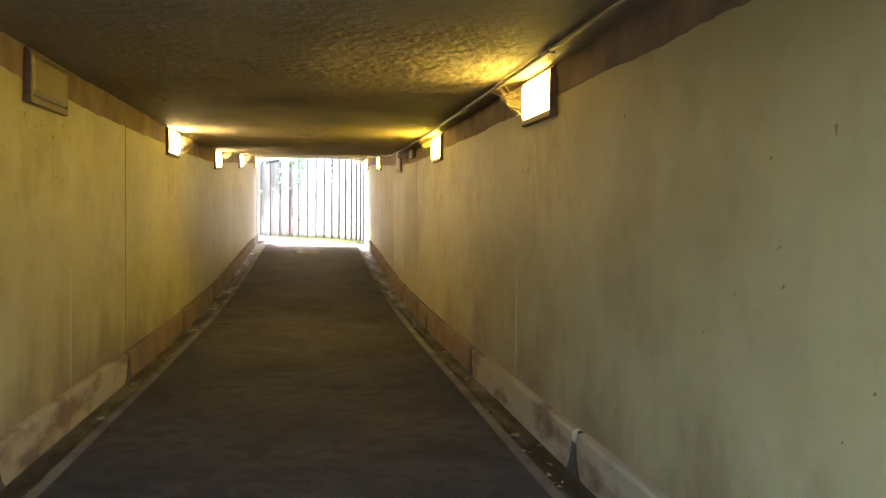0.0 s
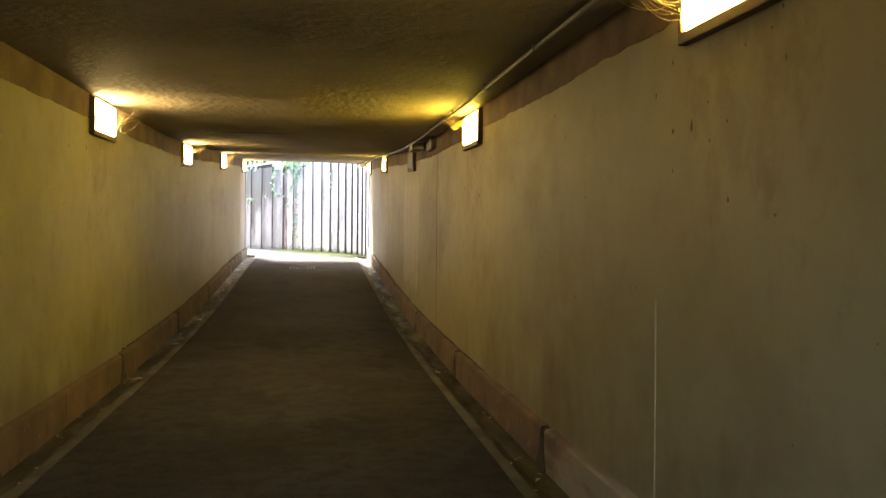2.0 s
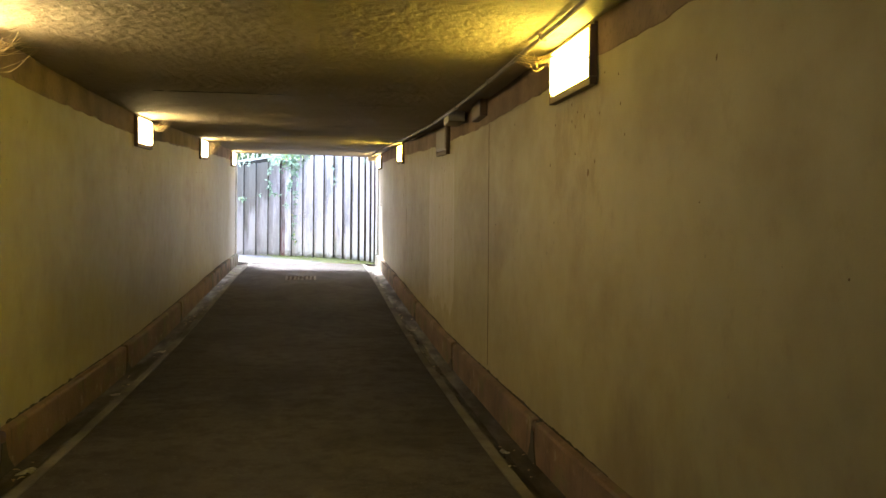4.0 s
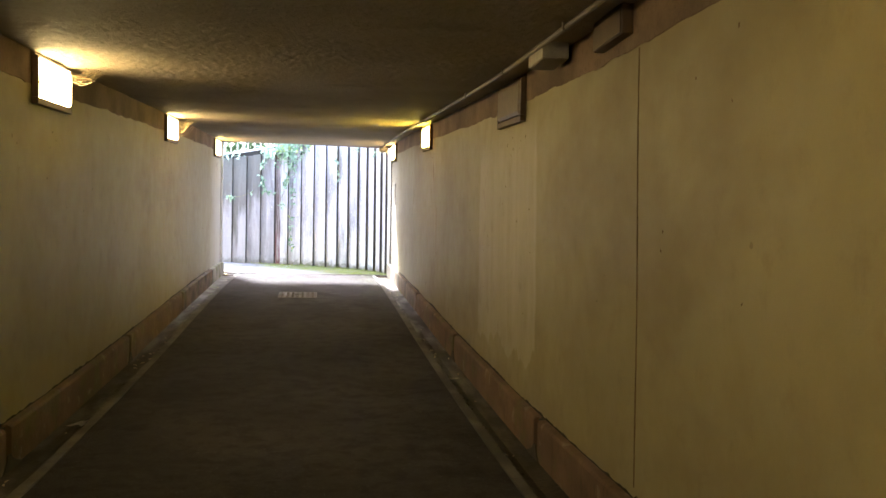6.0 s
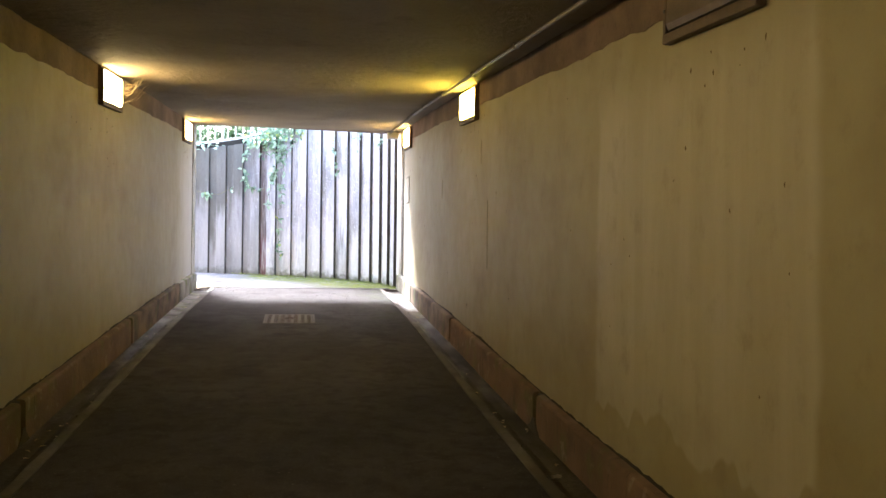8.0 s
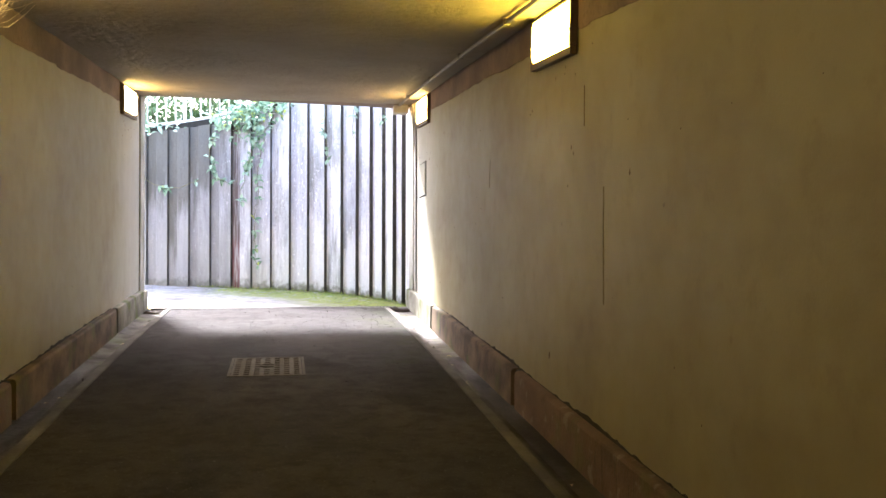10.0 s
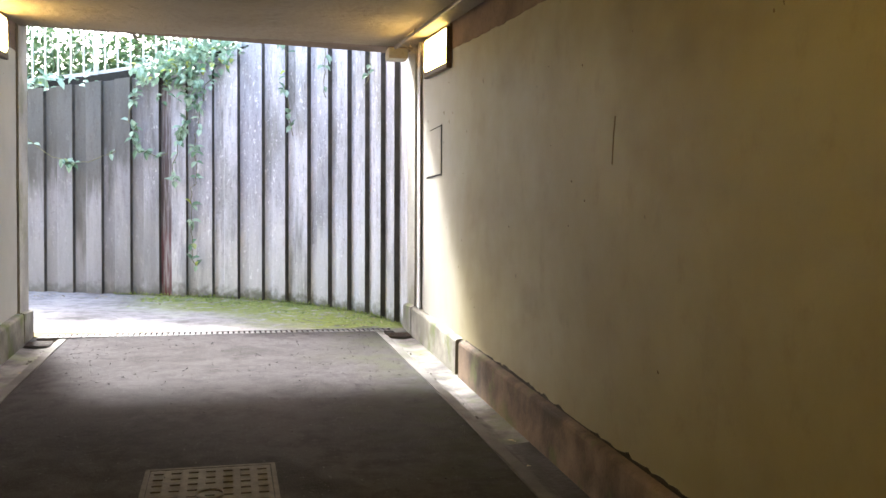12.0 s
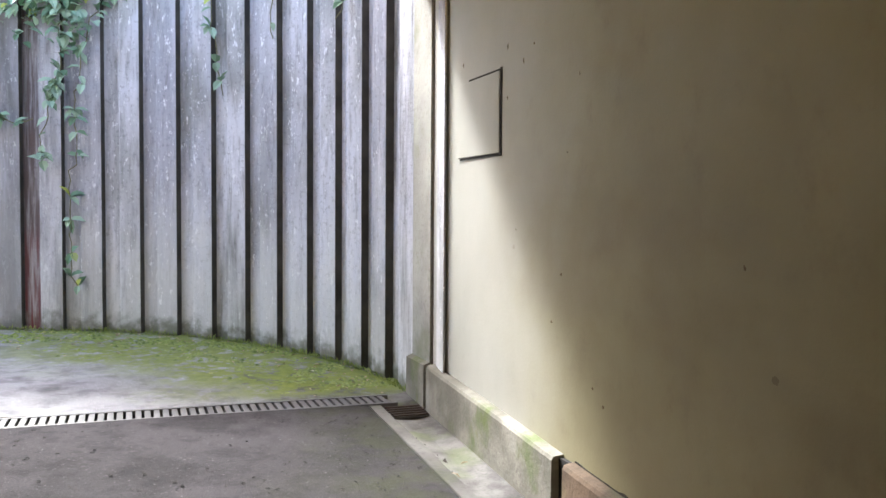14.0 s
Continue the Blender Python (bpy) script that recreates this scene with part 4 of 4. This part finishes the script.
for pts, count in zip(TRAILS, counts):
    line = trail(pts, rng)
    bm = bmesh.new()
    tube(bm, line, 0.0045, 5)
    stem = part("stem", bm, STEM, bramble)
    stem.matrix_parent_inverse = Matrix.Translation(-bramble.location)
    for k in range(count):
        p = Vector(rng.choice(line))
        for m in range(rng.choice((1, 2, 3))):
            d = rand_dir(rng)
            d.y = -abs(d.y) * 0.7
            d.z -= 0.3
            leaf(foliage, p, d, (0, -0.6, 1), rng.uniform(0.06, 0.12), rng.uniform(0.045, 0.075))
for cx, cz, sx, sz, count in ((-0.45, 3.72, 0.38, 0.16, 330), (-0.15, 3.86, 0.3, 0.12, 200), (-0.75, 3.55, 0.25, 0.14, 140), (-0.38, 3.42, 0.16, 0.12, 90), (-2.15, 3.5, 0.3, 0.07, 60), (-1.6, 3.56, 0.25, 0.04, 14)):
    for k in range(count):
        x, z = cx + rng.gauss(0, sx * 0.6), cz + rng.gauss(0, sz * 0.75)
        fx, fy = front(x, rng.uniform(-0.28, 0.16))
        d = rand_dir(rng)
        d.y = -abs(d.y)
        leaf(foliage, (fx, fy, z), d, (0, -0.7, 1), rng.uniform(0.06, 0.13), rng.uniform(0.045, 0.08))
fol = part("leaves", foliage, LEAF, bramble, "pale green toothed leaves")
fol.matrix_parent_inverse = Matrix.Translation(-bramble.location)
tagged(fol, kind="stuff")

# railing on top of the retaining wall
railing = tagged(empty("railing"), "pale galvanised vertical bar railing above the retaining wall", "railing")


def rail_point(x):
    fx, fy = front(x, -0.26)
    return fx, fy, float(np.interp(x, (-5, -2.2, -1.6, -1.1, 0.0, 1.2), (3.28, 3.57, 3.64, 3.72, 3.96, 4.24)))


rail_x = [-5.0 + 0.14 * i for i in range(43)]
for dz in (0.0, 1.05):
    bm = bmesh.new()
    rows = []
    for x in rail_x:
        fx, fy, fz = rail_point(x)
        rows.append([(fx, fy - 0.022, fz + dz - 0.012), (fx, fy + 0.022, fz + dz - 0.012), (fx, fy + 0.022, fz + dz + 0.03), (fx, fy - 0.022, fz + dz + 0.03)])
    part("rail", loft(bm, rows), RAIL, railing)
for i, x in enumerate(rail_x[:-1]):
    fx, fy, fz = rail_point(x + 0.07)
    bm = bmesh.new()
    tube(bm, [(fx, fy, fz + 0.03), (fx, fy, fz + 1.04)], 0.011, 6)
    part("bar", bm, RAIL, railing)
for x in (-4.75, -3.16, -1.57, 0.03):
    fx, fy, fz = rail_point(x)
    part("post", boxed(fx - 0.026, fx + 0.026, fy - 0.05, fy - 0.0225, fz - 0.25, fz + 1.12, 0.004), RAIL, railing)
bm = bmesh.new()
rows = []
for x in rail_x:
    fx, fy, fz = rail_point(x)
    rows.append([(fx, fy - 0.12, fz - 0.26), (fx, fy + 0.12, fz - 0.26), (fx, fy + 0.12, fz - 0.03), (fx, fy - 0.12, fz - 0.03)])
tagged(mesh_object("coping", loft(bm, rows), plain("coping_dark", (0.03, 0.027, 0.024), 0.95)), "dark capping beam under the railing", kind="structure")


def shrub(name, x, y, z, w, h, count, seed, label, category, leaf_size=0.09, trunk=0.0):
    """Stems or a tapered trunk with limbs, and a ragged crown of separate leaf sprays."""
    rng = random.Random(seed)
    root = empty(name, pose(x, y, z))
    tagged(root, label, category)
    bm = bmesh.new()
    tips = []
    if trunk:
        top = (rng.uniform(-0.3, 0.3), rng.uniform(-0.3, 0.3), trunk)
        tube(bm, [(0, 0, -0.3), (0.05, 0, trunk * 0.5), top], [0.16, 0.12, 0.08], 8)
    else:
        top = (0, 0, -0.1)
    for k in range(9):
        a = rng.uniform(0, 6.28)
        e = (math.cos(a) * w * rng.uniform(0.3, 0.9), math.sin(a) * w * rng.uniform(0.3, 0.9), top[2] + h * rng.uniform(0.3, 1.0))
        mid = ((top[0] + e[0]) * 0.45, (top[1] + e[1]) * 0.45, (top[2] + e[2]) * 0.55)
        tube(bm, [top, mid, e], [0.05 if trunk else 0.02, 0.03 if trunk else 0.012, 0.006], 5)
        tips += [e, mid]
    part("trunk" if trunk else "stems", bm, BARK, root)
    crown = bmesh.new()
    per = count // (len(tips) * 2)
    for tip in tips * 2:
        c = Vector(tip) + rand_dir(rng) * w * 0.3
        for k in range(per):
            p = c + rand_dir(rng) * (w * 0.42) * rng.random() ** 0.5
            d = rand_dir(rng)
            leaf(crown, p, d, (0, 0, 1), leaf_size * rng.uniform(0.6, 1.3), leaf_size * rng.uniform(0.4, 0.75))
    tagged(part("crown", crown, SHRUB, root), kind="stuff")
    return root


for i, (x, y, w, h) in enumerate(((-4.2, 31.4, 0.9, 1.1), (-3.0, 31.0, 0.8, 0.9), (-2.0, 30.6, 0.8, 0.9), (-1.1, 30.5, 0.7, 1.0), (-0.2, 30.3, 0.7, 1.1), (0.8, 30.1, 0.8, 1.2), (2.0, 29.2, 0.8, 1.2), (-2.6, 32.3, 1.0, 1.5), (-0.8, 32.2, 1.0, 1.6))):
    shrub("shrub", x, y, 3.45, w, h * 0.9, 1300, 60 + i, "leafy green shrub on the bank behind the railing", "shrub", 0.12)
# supposed trees, added to block light from the low sky
for i, (x, y, w, h, tr) in enumerate(((-5.5, 37.0, 2.0, 3.0, 2.2), (-1.8, 37.5, 2.2, 3.2, 2.4), (2.0, 37.0, 2.0, 3.2, 2.2), (5.5, 34.5, 1.9, 3.0, 2.0))):
    shrub("tree", x, y, 3.3, w, h + 1.0, 2200, 80 + i, "broad leafy tree added beyond the railing to screen the low sky", "tree", 0.2, tr)

# moss margin, dry leaves and silt
rng = random.Random(9)
bm = bmesh.new()
for k in range(2600):
    s = rng.uniform(0.4, 4.0)
    x, y, a = pile_line(s)
    off = 0.04 + abs(rng.gauss(0, 0.28))
    x, y = x - math.cos(a) * off, y - math.sin(a) * off
    if y < 26.33 or noise.noise(Vector((x * 3.5, y * 3.5, 2))) < -0.08:
        continue
    r = rng.uniform(0.006, 0.026)
    top = bm.verts.new((x, y, yard_level(x, y) + r * rng.uniform(0.25, 0.6)))
    ring = [bm.verts.new((x + r * rng.uniform(0.6, 1.2) * math.cos(t), y + r * rng.uniform(0.6, 1.2) * math.sin(t), yard_level(x, y) - 0.001)) for t in [math.pi / 3 * q for q in range(6)]]
    for q in range(6):
        bm.faces.new((ring[q], ring[(q + 1) % 6], top))
for k in range(700):
    s = rng.uniform(0.1, 4.4)
    x, y, a = pile_line(s)
    off = rng.uniform(0.0, 0.05)
    x, y = x - math.cos(a) * off, y - math.sin(a) * off
    d = rand_dir(rng)
    d.z = abs(d.z) + 0.6
    leaf(bm, (x, y, yard_level(x, y) + 0.002), d, (1, 0, 0), rng.uniform(0.015, 0.055), 0.012)
tagged(mesh_object("moss", bm, MOSS), "bright green moss and grass along the foot of the piles", "moss", kind="stuff")

bm = bmesh.new()
for k in range(260):
    s = rng.uniform(0.2, 8)
    x, y, a = pile_line(s)
    off = abs(rng.gauss(0.02, 0.35)) + 0.03
    x, y = x - math.cos(a) * off, y - math.sin(a) * off
    if y < 26.33:
        continue
    d = rand_dir(rng)
    d.z *= 0.15
    leaf(bm, (x, y, yard_level(x, y) + 0.006), d, (0, 0, 1), rng.uniform(0.015, 0.05), rng.uniform(0.01, 0.025))
for k in range(190):
    side = rng.choice((1, -1))
    y = rng.uniform(-1, 25.8) if k % 3 else rng.choice((4.05, 7.4, 10.8, 14.2, 17.6)) + rng.gauss(0, 0.18)
    x = side * min(1.58, max(1.37, rng.gauss(1.42, 0.07)))
    d = rand_dir(rng)
    d.z = abs(d.z) * 0.05
    leaf(bm, (x, y, gutter(y) + 0.004), d, (0, 0, 1), rng.uniform(0.015, 0.055), rng.uniform(0.01, 0.03))
tagged(mesh_object("leaf_litter", bm, LITTER), "dry brown leaves and scraps in the gutters and yard", "leaf litter", kind="stuff")

bm = bmesh.new()
for k in range(900):
    y = min(26.2, 26.0 - abs(rng.gauss(0, 2.4))) if k % 4 else rng.uniform(-0.5, 25)
    x = rng.uniform(-1.2, 1.2) if k % 3 else rng.choice((1, -1)) * rng.uniform(0.9, 1.25)
    d = rand_dir(rng)
    d.z = abs(d.z) * 0.08
    leaf(bm, (x, y, path_level(x, y) + 0.004), d, (0, 0, 1), rng.uniform(0.008, 0.026), rng.uniform(0.007, 0.018))
tagged(mesh_object("grit", bm, plain("dark_grit", (0.012, 0.010, 0.009), 0.95)), "dark scraps of leaf and grit on the asphalt", "dirt", kind="stuff")

bm = bmesh.new()
for k in range(3600):
    side = rng.choice((1, -1))
    y = rng.uniform(-2, 25.7)
    if noise.noise(Vector((y * 0.9, side * 4, 0))) < -0.05:
        continue
    x = side * (1.362 + abs(rng.gauss(0, 0.03)))
    r = rng.uniform(0.006, 0.024)
    z = gutter(y)
    top = bm.verts.new((x, y, z + r * rng.uniform(0.15, 0.45)))
    ring = [bm.verts.new((x + r * rng.uniform(0.5, 1.1) * math.cos(t) * 0.8, y + 1.6 * r * rng.uniform(0.6, 1.2) * math.sin(t), z - 0.012)) for t in [math.pi / 3 * q for q in range(6)]]
    for q in range(6):
        bm.faces.new((ring[q], ring[(q + 1) % 6], top))
tagged(mesh_object("silt", bm, plain("black_silt", (0.045, 0.036, 0.028), 0.95, scale=30, spread=0.5)), "lumps of black silt along the gutter edges", "dirt", kind="stuff")

# ---- pale scraps of paper in the gutters ----
def litter_scrap(x, y, size, seed):
    """A crumpled sheet: a small folded grid, each corner pushed up or down."""
    rng = random.Random(seed)
    bm = bmesh.new()
    n = 5
    top = [[bm.verts.new(((i / (n - 1) - 0.5) * size * rng.uniform(0.8, 1.2), (j / (n - 1) - 0.5) * size * 1.5 * rng.uniform(0.8, 1.2), 0.012 + size * 0.28 * rng.random() * (1 - abs(i - 2) * 0.25))) for j in range(n)] for i in range(n)]
    for i in range(n - 1):
        for j in range(n - 1):
            bm.faces.new((top[i][j], top[i + 1][j], top[i + 1][j + 1], top[i][j + 1]))
    bmesh.ops.solidify(bm, geom=bm.faces[:], thickness=0.003)
    ob = mesh_object("litter_scrap", bm, PAPER)
    ob.matrix_world = pose(x, y, gutter(y) - 0.004, 0, 0, rng.uniform(0, 360))
    tagged(ob, "crumpled pale scrap of paper lying in the gutter", "litter", "paper scraps in the gutters")


PAPER = plain("dirty_paper", (0.50, 0.47, 0.42), 0.85, scale=20, spread=0.45)
for n, (x, y, size) in enumerate(((-1.45, 10.82, 0.1), (-1.45, 15.21, 0.1), (-1.45, 13.06, 0.07), (1.45, 4.93, 0.07), (-1.45, 5.78, 0.07), (1.45, 10.98, 0.06), (1.45, 16.62, 0.06))):
    litter_scrap(x, y, size, 40 + n)

# ---- cobwebs on the lamps ----
def cobweb(side, y, reach, drop, seed):
    rng = random.Random(seed)
    bm = bmesh.new()
    zc = roof(y)
    for k in range(24):
        a = Vector((side * (HALF - 0.085), y + rng.uniform(-0.3, 0.45), zc - rng.uniform(0.05, drop)))
        b = Vector((side * (HALF - rng.uniform(0.08, 0.26)), y + 0.2 + rng.uniform(0.1, reach), 0))
        b.z = roof(b.y) - rng.uniform(0.0, 0.05)
        pts = [a.lerp(b, t) - Vector((0, 0, 0.05 * math.sin(math.pi * t) + rng.uniform(0, 0.012))) for t in (0, 0.2, 0.4, 0.6, 0.8, 1.0)]
        tube(bm, pts, rng.uniform(0.0006, 0.0017), 4)
    tagged(mesh_object("cobweb", bm, WEB), "dusty cobweb strands strung from a lamp to the ceiling", "cobweb", kind="stuff")


cobweb(1, 5.04, 0.7, 0.3, 1)
cobweb(-1, 10.09, 0.6, 0.3, 2)
cobweb(-1, 20.0, 0.5, 0.28, 3)
cobweb(1, 25.1, 0.55, 0.3, 4)
cobweb(1, 10.09, 0.4, 0.1, 5)
cobweb(-1, 15.05, 0.4, 0.1, 6)
